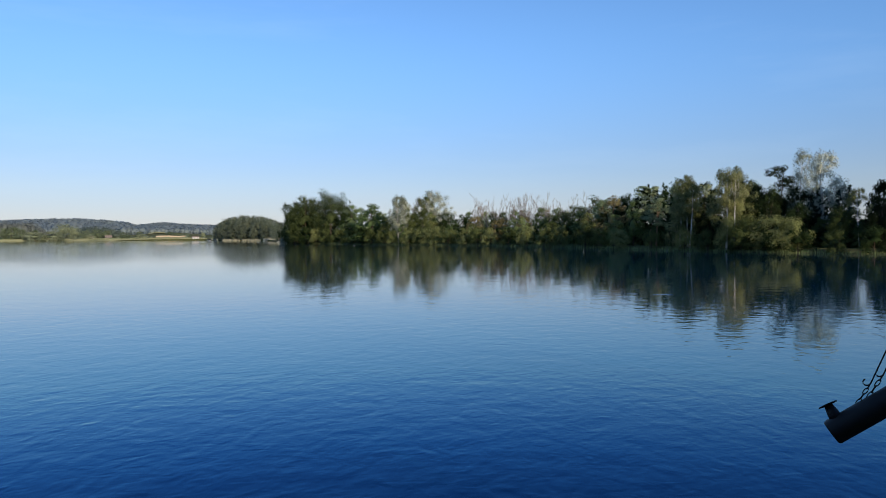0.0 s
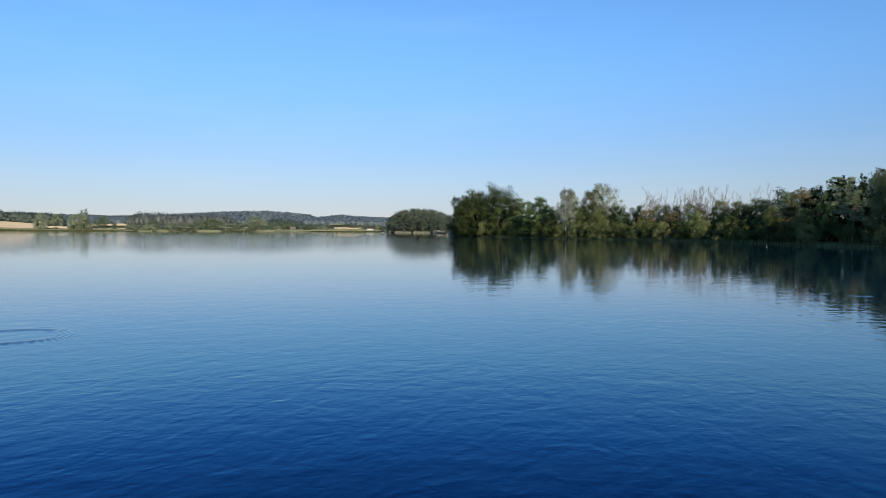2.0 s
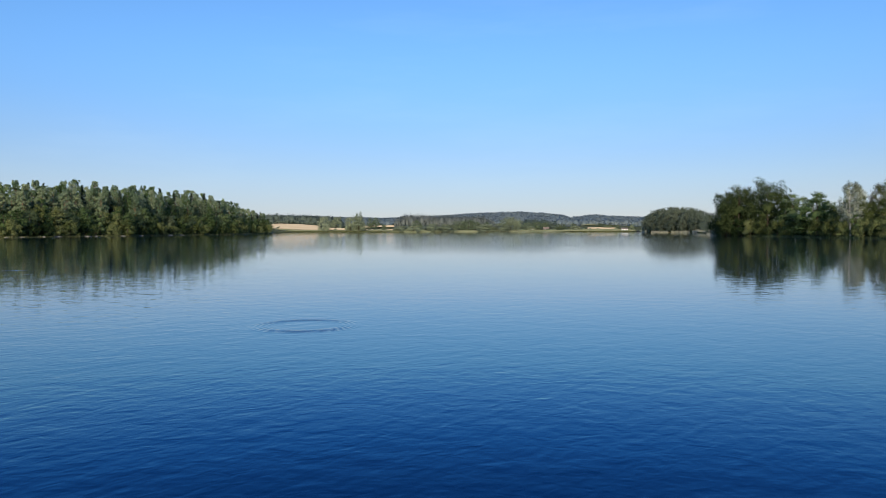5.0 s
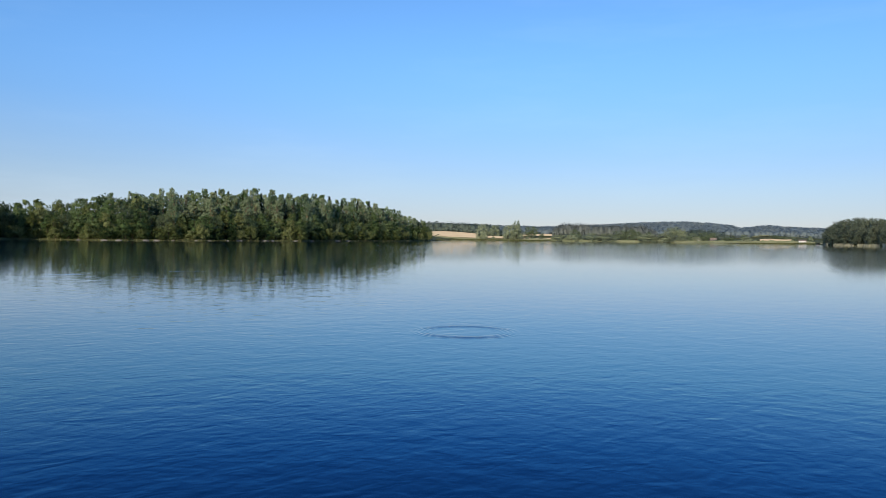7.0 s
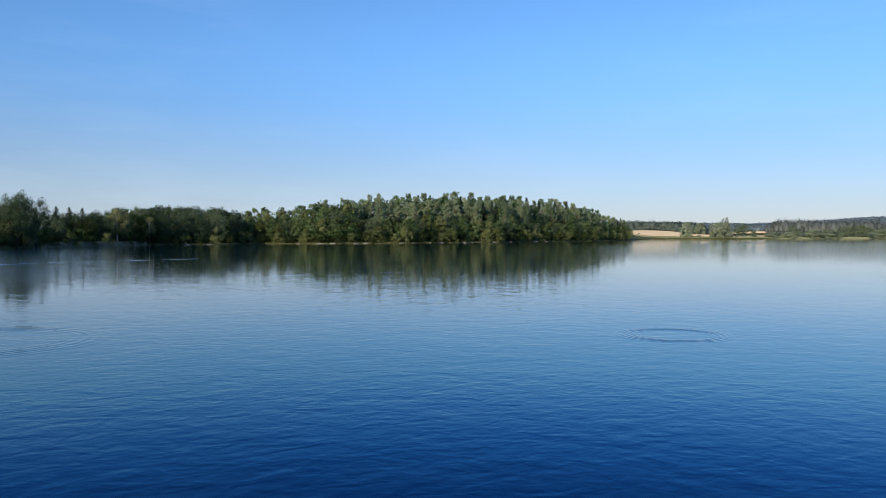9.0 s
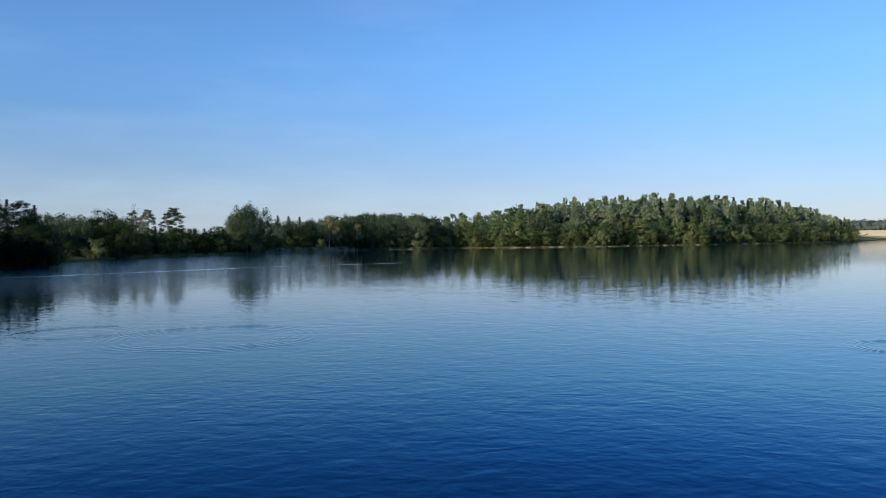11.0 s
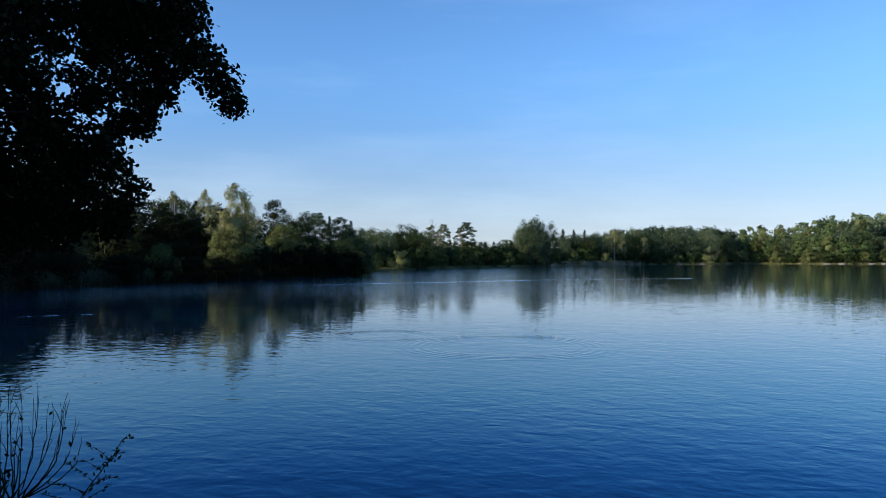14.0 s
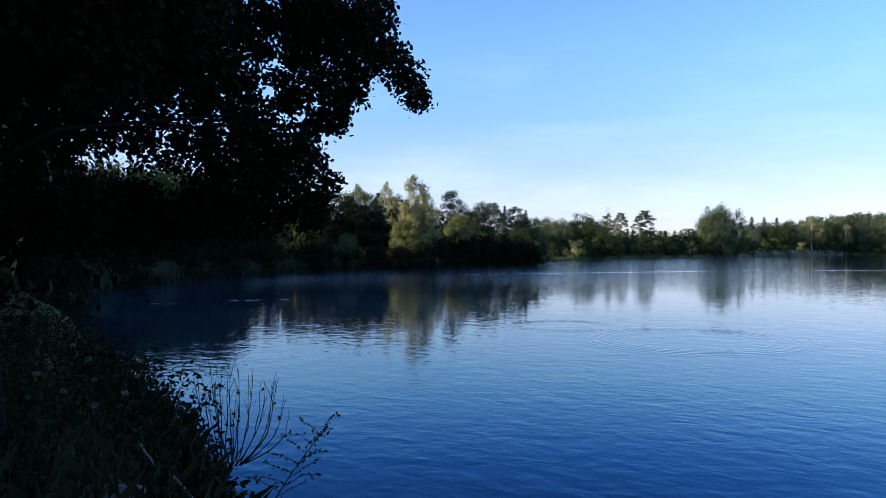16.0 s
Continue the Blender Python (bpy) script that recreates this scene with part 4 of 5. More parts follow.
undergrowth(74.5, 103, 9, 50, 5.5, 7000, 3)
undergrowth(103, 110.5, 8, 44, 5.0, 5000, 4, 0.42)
# this stretch takes the leaf colour that holds painted shade
undergrowth(110.5, 140, 14, 44, 2.6, 13000, 24, 0.42, LEAF_SHADE)

# ---- the far shore: meadows, hedges and wooded ridges ----
G6 = "trees on the far shore"
# kind, the two headings that its crown spans, distance, elevation of the top
for kind, a0, a1, d, top in (
        ("sage", 40.5, 41.5, 972, 0.98), ("sage", 39.5, 40.5, 1180, 0.95), ("sage", 38.5, 39.5, 970, 0.92), ("sage", 37.8, 39.0, 968, 1.0), ("copse", 38.05, 38.6, 974, 1.36), ("copse", 36.7, 37.75, 1120, 0.92),
        ("copse", 36.25, 36.65, 1030, 0.4), ("sage", 34.4, 35.8, 975, 0.28), ("sage", 33.6, 34.8, 972, 0.28), ("copse", 33.5, 34.35, 1010, 0.74), ("sage", 32.2, 33.2, 972, 0.44), ("sage", 30.8, 32.4, 970, 0.4),
        ("copse", 30.1, 31.2, 1005, 0.68), ("copse", 29.5, 30.5, 1002, 0.75), ("copse", 29.0, 29.9, 1008, 0.66), ("sage", 27.9, 29.4, 972, 0.4), ("copse", 28.3, 28.9, 1015, 0.6), ("sage", 26.7, 28.3, 970, 0.42), ("sage", 26.1, 27.5, 985, 0.95),
        ("sage", 25.9, 26.7, 980, 0.8), ("copse", 25.2, 25.9, 1080, 0.55), ("copse", 24.4, 25.2, 1090, 0.6), ("sage", 24.9, 25.6, 985, 0.25), ("copse", 22.6, 23.4, 1030, 0.4), ("sage", 21.5, 22.3, 1010, 0.25), ("copse", 19.7, 20.35, 1130, 0.45),
        ("copse", 19.2, 19.9, 1120, 0.38), ("sage", 17.6, 18.0, 1000, 0.4), ("copse", 18.7, 19.1, 1100, 0.36), ("copse", 21.8, 22.3, 1150, 0.45), ("copse", 23.9, 24.5, 1120, 0.55)):
    mid = (a0 + a1) / 2
    plant_to(kind, mid, d, top, max(3.0, radians(a1 - a0) * d * 1.1), G6)


def far_wood(name, label, a0, a1, d0, d1, count, h0, h1, seed, pointed=0.2, broad=0.3, spray=1.4, mat=LEAF_FAR_HAZE):
    """A distant wood: crowns of leafy sprays over dense hearts that reach the ground."""
    r = np.random.default_rng(seed)
    forms = dome_forms(seed, False), dome_forms(seed, True)
    pos, outw, verts, faces, normals, n0, k = [], [], [], [], [], 0, 24
    for i in range(count):
        az, d = r.uniform(a0, a1), r.uniform(d0, d1)
        x, y = polar(az, d)
        z = ground_height(az, d)
        h = r.uniform(h0, h1) * (0.6 + 0.4 * min(1, (az - a0) / 0.9, (a1 - az) / 0.9))
        sharp = r.random() < pointed
        v, f = forms[sharp][int(r.integers(0, 6))]
        wide = h * (broad * 0.75 if sharp else broad)
        t = r.uniform(0, 6.28)
        c, s_ = math.cos(t), math.sin(t)
        verts.append(np.stack([x + (v[:, 0] * c - v[:, 1] * s_) * wide * 0.8, y + (v[:, 0] * s_ + v[:, 1] * c) * wide * 0.8, z + h * (0.45 + 0.4 * v[:, 2])], 1))
        faces.append(f + n0)
        normals.append(unit(np.stack([v[:, 0] * c - v[:, 1] * s_, v[:, 0] * s_ + v[:, 1] * c, 0.5 + v[:, 2] * 0.6], 1)))
        n0 += len(v)
        u = unit(r.normal(0, 1, (k, 3)) + np.array([0, 0, 0.25]))
        taper = (1 - 0.8 * np.maximum(u[:, 2:], 0)) if sharp else 1
        pos.append(u * np.array([wide, wide, h * 0.5]) * np.concatenate([taper * np.ones((k, 1)), taper * np.ones((k, 1)), np.ones((k, 1))], 1) * r.uniform(0.8, 1.08, (k, 1)) + np.array([x, y, z + h * 0.5]))
        outw.append(u + np.array([0, 0, 0.3]))
    outw = np.concatenate(outw)
    v, f = leaf_quads(r, np.concatenate(pos), outw, spray, 0.6, 0.4, three=True)
    normals.append(np.repeat(unit(outw + r.normal(0, 0.25, outw.shape)), 3, axis=0))
    return tagged(link_mesh(name, np.concatenate(verts + [v]), np.concatenate(faces).tolist() + (f + n0).tolist(), mat, normals=np.concatenate(normals)), label, "woodland", kind="stuff")


far_wood("far_woods", "distant wooded ridge beyond the lake, haze put into its colour", 9, 47, 1700, 2750, 2600, 12, 16, 5, 0.05, 0.8, 2.6)
far_wood("field_wood", "dark green wood behind a stubble field", 39.6, 47, 1300, 1420, 560, 14, 19, 6, 0.15, 0.4, 1.7, LEAF_WOOD_HAZE)
far_wood("spruce_wood", "spruce and pine wood on the far shore, haze put into its colour", 28.0, 35.6, 1120, 1260, 900, 13, 23, 8, 0.7, 0.17, 1.3, LEAF_CONIFER_HAZE)
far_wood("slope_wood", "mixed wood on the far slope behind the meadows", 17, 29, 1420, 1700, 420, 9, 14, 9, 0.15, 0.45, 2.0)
far_wood("slope_wood", "dark wood on the slope behind the willows", 23.4, 26.4, 1150, 1350, 130, 9, 17, 12, 0.3, 0.35, 1.4, LEAF_WOOD_HAZE)
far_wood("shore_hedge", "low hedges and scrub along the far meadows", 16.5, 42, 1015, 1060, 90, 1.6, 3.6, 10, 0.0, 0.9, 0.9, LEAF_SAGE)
far_wood("wood_edge", "leafy edge of the dark wood behind the stubble field", 39.5, 46.5, 1282, 1298, 110, 5, 10, 21, 0.0, 0.6, 1.2, LEAF_WOOD_HAZE)
far_wood("wood_edge", "leafy edge of the spruce wood on the far shore", 28.4, 35.2, 1100, 1118, 110, 4, 9, 22, 0.1, 0.55, 1.1, LEAF_WOOD_HAZE)


def field(name, label, a0, a1, d0, d1, mat):
    """A sheet in low steps, shaped to catch the low sun as standing straw or grass would."""
    verts, faces, n, m = [], [], 16, 60
    for i in range(n + 1):
        for j in range(m + 1):
            az, d = a0 + (a1 - a0) * i / n, d0 + (d1 - d0) * (j // 2 * 2 + 0.1 * (j % 2)) / m
            x, y = polar(az, d)
            verts.append((x, y, ground_height(az, d) + 0.7 + 0.45 * (j % 2)))
    for i in range(n):
        for j in range(m):
            q = i * (m + 1) + j
            faces.append((q, q + m + 1, q + m + 2, q + 1))
    return tagged(link_mesh(name, verts, faces, mat), label, "field", kind="structure")


field("stubble_field", "pale tan stubble field rising from the shore", 41.3, 44.9, 1035, 1235, FIELD)
field("stubble_field", "narrow strip of pale stubble field on the far shore", 34.3, 37.9, 1170, 1235, FIELD)
field("stubble_field", "low strip of pale stubble field behind the shore", 35.7, 37.8, 1050, 1085, FIELD)
field("stubble_field", "narrow pale field strip beyond the meadow", 39.3, 40.7, 1060, 1160, FIELD)
field("stubble_field", "pale field strip near the far grove", 18.9, 21.0, 1080, 1130, FIELD)
field("meadow", "light green hay meadow on the far slope", 20.4, 21.5, 1230, 1330, MEADOW)
field("meadow", "light green meadow along the far shore", 17.5, 28.0, 968, 1060, MEADOW)
field("meadow", "strip of light green meadow along the far shore", 28.5, 44.6, 966, 1010, MEADOW)


def cottage(name, label, az, d, length, depth, wall_h, roof_h, wall, roof):
    ob = tagged(new(name), label, "house")
    x, y = polar(az, d)
    ob.matrix_basis = pose(x, y, ground_height(az, d) - 0.2, 0, 0, az + 8)
    a, b = length / 2, depth / 2

    def block(part, x0, x1, y0, y1, z0, z1, mat):
        v = [(p, q, h) for h in (z0, z1) for p, q in ((x0, y0), (x1, y0), (x1, y1), (x0, y1))]
        return link_mesh(part, v, [(3, 2, 1, 0), (4, 5, 6, 7), (0, 1, 5, 4), (1, 2, 6, 5), (2, 3, 7, 6), (3, 0, 4, 7)], mat, ob)

    v = [(-a, -b, 0), (a, -b, 0), (a, b, 0), (-a, b, 0), (-a, -b, wall_h), (a, -b, wall_h), (a, b, wall_h), (-a, b, wall_h), (-a, 0, wall_h + roof_h), (a, 0, wall_h + roof_h)]
    link_mesh("wall", v, [(3, 2, 1, 0), (0, 1, 5, 4), (2, 3, 7, 6), (1, 2, 6, 9, 5), (3, 0, 4, 8, 7)], wall, ob)
    e, t = 0.35, 0.12
    for sign in (-1, 1):
        low = wall_h - roof_h * e / b
        v = [(-a - e, sign * (b + e), low + t), (a + e, sign * (b + e), low + t), (a + e, 0, wall_h + roof_h + t), (-a - e, 0, wall_h + roof_h + t)]
        v += [(p, q, h - 0.1) for p, q, h in v]
        link_mesh("roof", v, [(0, 1, 2, 3), (7, 6, 5, 4), (0, 4, 5, 1), (1, 5, 6, 2), (2, 6, 7, 3), (3, 7, 4, 0)], roof, ob)
    block("door", -a * 0.1, a * 0.15, -b - 0.04, -b + 0.02, 0.2, min(2.2, wall_h - 0.2), STEEL)
    for u in (-0.6, 0.6):
        block("window", a * u - 0.5, a * u + 0.5, -b - 0.04, -b + 0.02, wall_h * 0.4, wall_h * 0.8, STEEL)


cottage("cottage", "small pale plastered house with a low tiled roof", 18.3, 985, 7.5, 5.5, 2.9, 1.6, WHITE, ROOF)
cottage("cottage", "pale house with a red tiled roof among the meadow trees", 24.1, 1075, 8.0, 6.0, 2.8, 2.2, PALE, ROOF)
cottage("cottage", "little light farm building behind the far meadow", 25.1, 1060, 5.0, 4.5, 2.6, 1.4, WHITE, ROOF)
cottage("boathouse", "narrow white boathouse at the tip of the far grove", 17.33, 745, 1.6, 3.0, 2.4, 1.0, WHITE, STEEL)


def reeds(name, label, a0, a1, back0, back1, count, h, width, seed, mat=LEAF_REED):
    """A belt of reeds or tall grass along a stretch of waterline."""
    r = np.random.default_rng(seed)
    az = r.uniform(a0, a1, count)
    verts = []
    for a in az:
        d = line(a, FAR_SHORE) + r.uniform(back0, back1)
        x, y = polar(a, d)
        z = max(ground_height(a, d), -0.2) - 0.05
        hh = h * r.uniform(0.55, 1.15)
        t = r.uniform(0, math.pi)
        c, s_ = math.cos(t) * width, math.sin(t) * width
        lx, ly = r.normal(0, 0.16, 2) * hh
        verts += [(x - c, y - s_, z), (x + c, y + s_, z), (x + lx * 0.4 + c * 0.7, y + ly * 0.4 + s_ * 0.7, z + hh * 0.6), (x + lx, y + ly, z + hh)]
    return tagged(link_mesh(name, verts, np.arange(4 * count).reshape(-1, 4), mat), label, "reeds", kind="stuff")


reeds("reed_belt", "pale yellow-green reed belt along the bay", 80.6, 87.2, -1.5, 4, 5200, 1.35, 0.12, 1, LEAF_STRAW)
reeds("reed_belt", "pale reed tufts in front of the far grove", 15.2, 16.4, -3, 5, 500, 1.7, 0.2, 2, LEAF_STRAW)
reeds("reed_belt", "pale reed tufts in front of the far grove", 13.7, 15.0, -3, 5, 500, 1.6, 0.2, 12, LEAF_STRAW)
reeds("reed_belt", "tall pale reeds between the grove and the spit", 12.0, 13.5, -6, 4, 800, 2.6, 0.2, 13, LEAF_STRAW)
reeds("reed_belt", "pale reeds at the tip of the far grove", 16.75, 17.2, -3, 4, 300, 1.8, 0.22, 14, LEAF_STRAW)
reeds("shore_grass", "tall pale grass along the wooded hill's shore", 45, 75, -0.5, 2, 900, 0.7, 0.1, 3)
reeds("shore_grass", "meadow grass along the far shore", 17.4, 44.5, 0, 12, 3800, 1.2, 0.3, 4)
reeds("shore_sedge", "sedge along the near shore, shade put into its colour", 101.6, 137, -1.2, 2.5, 9000, 1.0, 0.05, 5, LEAF_WEED_SHADE)
# the bluish needle colour puts skylit shade into this sedge
reeds("reed_mound", "tussocks of green sedge on the shaded near shore", 116.5, 137.5, -0.8, 2.5, 7000, 1.5, 0.06, 15, LEAF_SPRUCE)
reeds("shore_grass", "thin grass at the foot of the spit's shrubs", -44, 12, -0.6, 1, 2200, 0.6, 0.06, 6, LEAF_WOOD)

# ---- an unseen wood, added behind the camera to shade the bank ----
G7 = "trees of the wood behind the bank"
for i, x in enumerate(np.arange(-40, 20, 5.6)):
    for j, y in enumerate((-15.0, -23.0, -32.0)):
        xx, yy = x + turnr.uniform(-1.5, 1.5), y + turnr.uniform(-2, 2) - max(0, x - 6) * 0.25
        if not 152 < math.degrees(math.atan2(-xx, yy)) % 360 < 262:
            continue
        plant("oak" if (i + j) % 2 else "wood", math.degrees(math.atan2(-xx, yy)), math.hypot(xx, yy), float(turnr.uniform(17, 22)), float(turnr.uniform(9, 12)), G7)

for x, y in ((-2.0, -14.5), (4.0, -12.0), (10.5, -10.5), (-8.0, -21.0), (1.0, -19.0), (7.5, -16.0)):
    plant("dome", math.degrees(math.atan2(-x, y)), math.hypot(x, y), float(turnr.uniform(15, 18)), 9.5, G7)
# tall unseen trees, added to cast shade over the near point
for x in np.arange(-67, -20, 6.0):
    for y in (-80.0, -91.0, -104.0):
        if x < -60 and y < -100:
            continue
        xx, yy = x + turnr.uniform(-2, 2), y + turnr.uniform(-3, 3)
        plant("oak" if turnr.random() < 0.5 else "wood", math.degrees(math.atan2(-xx, yy)), math.hypot(xx, yy), float(turnr.uniform(24, 28)), float(turnr.uniform(11, 14)), G7)

# black-leaved thickets, added to cover lit ground beside the alder
for az, d in ((141.0, 25), (143.5, 20), (139.5, 29), (146.0, 17), (140.0, 34), (134.5, 52), (136.5, 46), (138.0, 40), (139.5, 34), (141.0, 30), (137.0, 58), (139.0, 52), (141.5, 44), (144.0, 34), (143, 55)):
    plant("thicket", az, d, float(turnr.uniform(4.5, 6)) if d < 45 else 9.0, float(turnr.uniform(6, 8)), G5)

# ---- the overhanging alder ----
# hearts of its leaf masses: heading, elevation from the eye, radius
BOUGH_HIGH = [(110.5, 11.2, 0.22), (111.5, 12.7, 0.31), (112.8, 14.6, 0.31), (113.8, 17.1, 0.38), (114.9, 14.3, 0.47), (116.6, 16.5, 0.60), (116.1, 11.8, 0.40), (116.8, 9.7, 0.27),
              (118.3, 9.0, 0.27), (118.5, 11.8, 0.40), (119.6, 14.2, 0.36), (118.3, 15.8, 0.54), (120.0, 16.9, 0.54)]
BOUGH_LOW = [(117.3, 5.2, 0.24), (118.5, 6.3, 0.24), (120.0, 7.5, 0.36), (120.8, 5.5, 0.47), (122.9, 9.4, 0.42), (124.9, 11.7, 0.46), (123.3, 5.8, 0.63), (125.7, 7.8, 0.62), (127.6, 13.3, 1.00),
             (123.4, 16.5, 0.46), (122.2, 14.4, 0.2), (121.2, 12.5, 0.2), (120.3, 10.7, 0.24), (130.3, 8.6, 0.72), (133.2, 13.9, 1.09), (134.7, 8.7, 0.6), (137.4, 12.7, 1.00), (137.1, 7.6, 0.73), (131.1, 3.7, 0.42), (126.9, 3.6, 0.45), (134.3, 3.1, 0.42), (138.1, 3.2, 0.45)]
# low leaf masses, added to stand in for the black shaded wood beyond
BOUGH_FILL = [(118.2, 3.7, 0.28), (118.8, 2.3, 0.28), (119.3, 3.4, 0.3), (122, 2.6, 0.45), (125, 2.0, 0.5), (128.5, 1.8, 0.55), (132, 1.6, 0.55), (135.5, 1.5, 0.55), (138.5, 1.5, 0.55)]


def overhanging_alder():
    r = np.random.default_rng(17)
    ob = tagged(new("alder_tree"), "large alder overhanging the bank, deep shade put into its leaf colour", "tree")
    tx, ty = polar(139.6, 7.2)
    tz = ground_height(139.6, 7.2)
    ob.matrix_basis = Matrix.Translation((tx, ty, tz))
    base = np.array([tx, ty, tz])

    def spot(az, el, dist):
        x, y = polar(az, dist)
        return np.array([x - 0.47, y - 0.16, EYE + dist * math.tan(radians(el))])

    hearts, rads, dense = [], [], []
    for rows, depth in ((BOUGH_HIGH, 12.0), (BOUGH_LOW, 11.6), (BOUGH_FILL, 12.2)):
        for az, el, rad in rows:
            hearts.append(spot(az, el, depth + r.uniform(-0.5, 0.5)) - base)
            rads.append(rad)
            dense.append(0.85 if az > 123.5 and 4 < el < 10 else 1.5 if az < 123.5 else 1.2)
    for az, el, rad in ((129.5, 15.5, 0.7), (134.5, 16.0, 0.7), (139.5, 14.5, 0.7), (127.5, 13.2, 0.4), (127.5, 16.6, 0.42), (131.0, 17.5, 0.7), (136.0, 13.0, 0.6)):
        hearts.append(spot(az, el, 8.6 + r.uniform(-0.6, 0.6)) - base)
        rads.append(rad)
    for az, el, rad in ((130, 16, 0.4), (134, 18, 0.45), (138, 15.5, 0.45), (133, 12.5, 0.38), (137.5, 19.5, 0.45), (128, 18.5, 0.4), (135.5, 15, 0.4)):
        hearts.append(spot(az, el, 6.2) - base)
        rads.append(rad)
    shown = len(hearts)
    for i in range(46):  # the rest of the crown, overhead and behind
        a, q, z = r.uniform(0, 2 * math.pi), r.uniform(1.0, 6.0), r.uniform(5.2, 14.5)
        p = np.array([q * math.cos(a), q * math.sin(a), z])
        w = p + base
        if math.degrees(math.atan2(w[2] - EYE, math.hypot(w[0], w[1]))) < 24 or math.hypot(w[0], w[1]) < 3.0:
            continue
        hearts.append(p)
        rads.append(r.uniform(0.9, 1.4))
    hearts, rads = np.array(hearts), np.array(rads)
    dense = np.array(dense + [1.0] * (len(hearts) - len(dense)))
    # trunk and boughs
    s = Shape()
    stem = [(0, 0, -0.3), (0.02, 0.0, 0.5), (0.05, -0.03, 2.0), (0.0, 0.05, 4.2), (-0.1, 0.1, 6.5), (0.05, 0.0, 9.0), (0.0, 0.1, 13.0)]
    s.tube(stem, [0.42, 0.33, 0.29, 0.26, 0.2, 0.14, 0.04], 12)
    for k in range(2, 15, 4):
        h = hearts[k]
        z0 = 7.0 if k < 13 else min(max(h[2] * 0.55, 2.2), 10.0)
        start = np.array([np.interp(z0, [p[2] for p in stem], [p[0] for p in stem]), np.interp(z0, [p[2] for p in stem], [p[1] for p in stem]), z0])
        span = np.linalg.norm(h - start)
        mid = start * 0.5 + h * 0.5 + np.array([0, 0, 0.16 * span]) + r.normal(0, 0.09 * span, 3)
        if k < 13:  # the high boughs are bent up to pass above the camera's view
            mid[2] = max(mid[2], 7.6 - base[2])
        s.tube([start, start * 0.75 + mid * 0.25 + np.array([0, 0, 0.04 * span]), mid, h], [0.032, 0.024, 0.015, 0.007], 6)
        for _ in range(3):
            tip = h + r.normal(0, 0.5, 3) * rads[k]
            s.tube([mid * 0.4 + h * 0.6, tip], [0.018, 0.005], 4)
    s.link("trunk", BARK_NEAR_SHADE, ob)

    def leaves(name, sel, count, size):
        c, q = hearts[sel], rads[sel]
        p = q ** 2.2 * dense[sel]
        # leaves sit in small tufts along twigs
        tufts = unit(r.normal(0, 1, (count // 9 + 1, 3))) * (r.random((count // 9 + 1, 1)) ** 0.45)
        kt = r.choice(len(c), count // 9 + 1, p=p / np.sum(p))
        centre = c[kt] + tufts * q[kt][:, None] * np.array([1.05, 1.05, 0.95])
        pick = r.integers(0, len(centre), count)
        pos = centre[pick] + r.normal(0, 0.06, (count, 3))
        normal = unit(r.normal(0, 0.7, (count, 3)) + np.array([0, 0, 0.6]))
        along = unit(np.cross(normal, r.normal(0, 1, (count, 3))))
        side = np.cross(normal, along)
        sz = (size * r.uniform(0.65, 1.25, count))[:, None]
        v = np.stack([pos + along * sz * 0.9 + side * sz * 0.25, pos + side * sz * 0.85, pos - along * sz, pos - side * sz * 0.85 + normal * sz * 0.15, pos + along * sz * 0.8 - side * sz * 0.4], 1)
        link_mesh(name, v.reshape(-1, 3), np.arange(5 * count).reshape(-1, 5), LEAF_NEAR_SHADE, ob)

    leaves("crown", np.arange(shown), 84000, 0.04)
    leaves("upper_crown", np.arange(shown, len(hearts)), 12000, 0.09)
    return ob


overhanging_alder()


# ---- the near bank ----
def bank_weeds():
    r = np.random.default_rng(23)
    pos, outw = [], []
    for i in range(2600):
        az = r.uniform(109, 150)
        near = line(az, NEAR_SHORE) if az < 138 else 30
        d = near * r.uniform(0.3, 1.0) ** 0.6 if az < 133 else r.uniform(3, 22)
        if d < 2.6:
            continue
        x, y = polar(az, d)
        z = ground_height(az, d)
        h = r.uniform(0.25, 0.75) * (0.7 if d < 5 else 1.0) * min(1, 0.3 + max(0, near - d) / 1.5) * (0.55 if az < 127 else 1.0)
        lean = r.normal(0, 0.25, 2) * h
        n = 16
        t = r.random(n)
        p = np.stack([x + lean[0] * t + r.normal(0, 0.09, n), y + lean[1] * t + r.normal(0, 0.09, n), z + h * t], 1)
        pos.append(p)
        outw.append(r.normal(0, 0.5, (n, 3)) + np.array([0, 0, 0.8]))
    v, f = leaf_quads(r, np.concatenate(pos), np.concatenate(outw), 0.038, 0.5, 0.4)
    tagged(link_mesh("bank_weeds", v, f, LEAF_WEED_SHADE), "leafy weeds covering the near bank, shade put into their colour", "weeds", kind="stuff")
    count = 5000
    verts = []
    for i in range(count):
        az = r.uniform(108, 150)
        near = line(az, NEAR_SHORE) if az < 138 else 30
        d = max(2.4, near * r.uniform(0.25, 1.0)) if az < 133 else r.uniform(3, 18)
        x, y = polar(az, d)
        z = ground_height(az, d) - 0.02
        h = r.uniform(0.15, 0.5)
        t = r.uniform(0, math.pi)
        c, s_ = math.cos(t) * 0.004, math.sin(t) * 0.004
        lx, ly = r.normal(0, 0.3, 2) * h
        verts += [(x - c, y - s_, z), (x + c, y + s_, z), (x + lx * 0.4 + c, y + ly * 0.4 + s_, z + h * 0.65), (x + lx, y + ly, z + h)]
    tagged(link_mesh("bank_grass", verts, np.arange(4 * count).reshape(-1, 4), LEAF_WEED_SHADE), "grass blades on the near bank, shade put into their colour", "grass", kind="stuff")


bank_weeds()


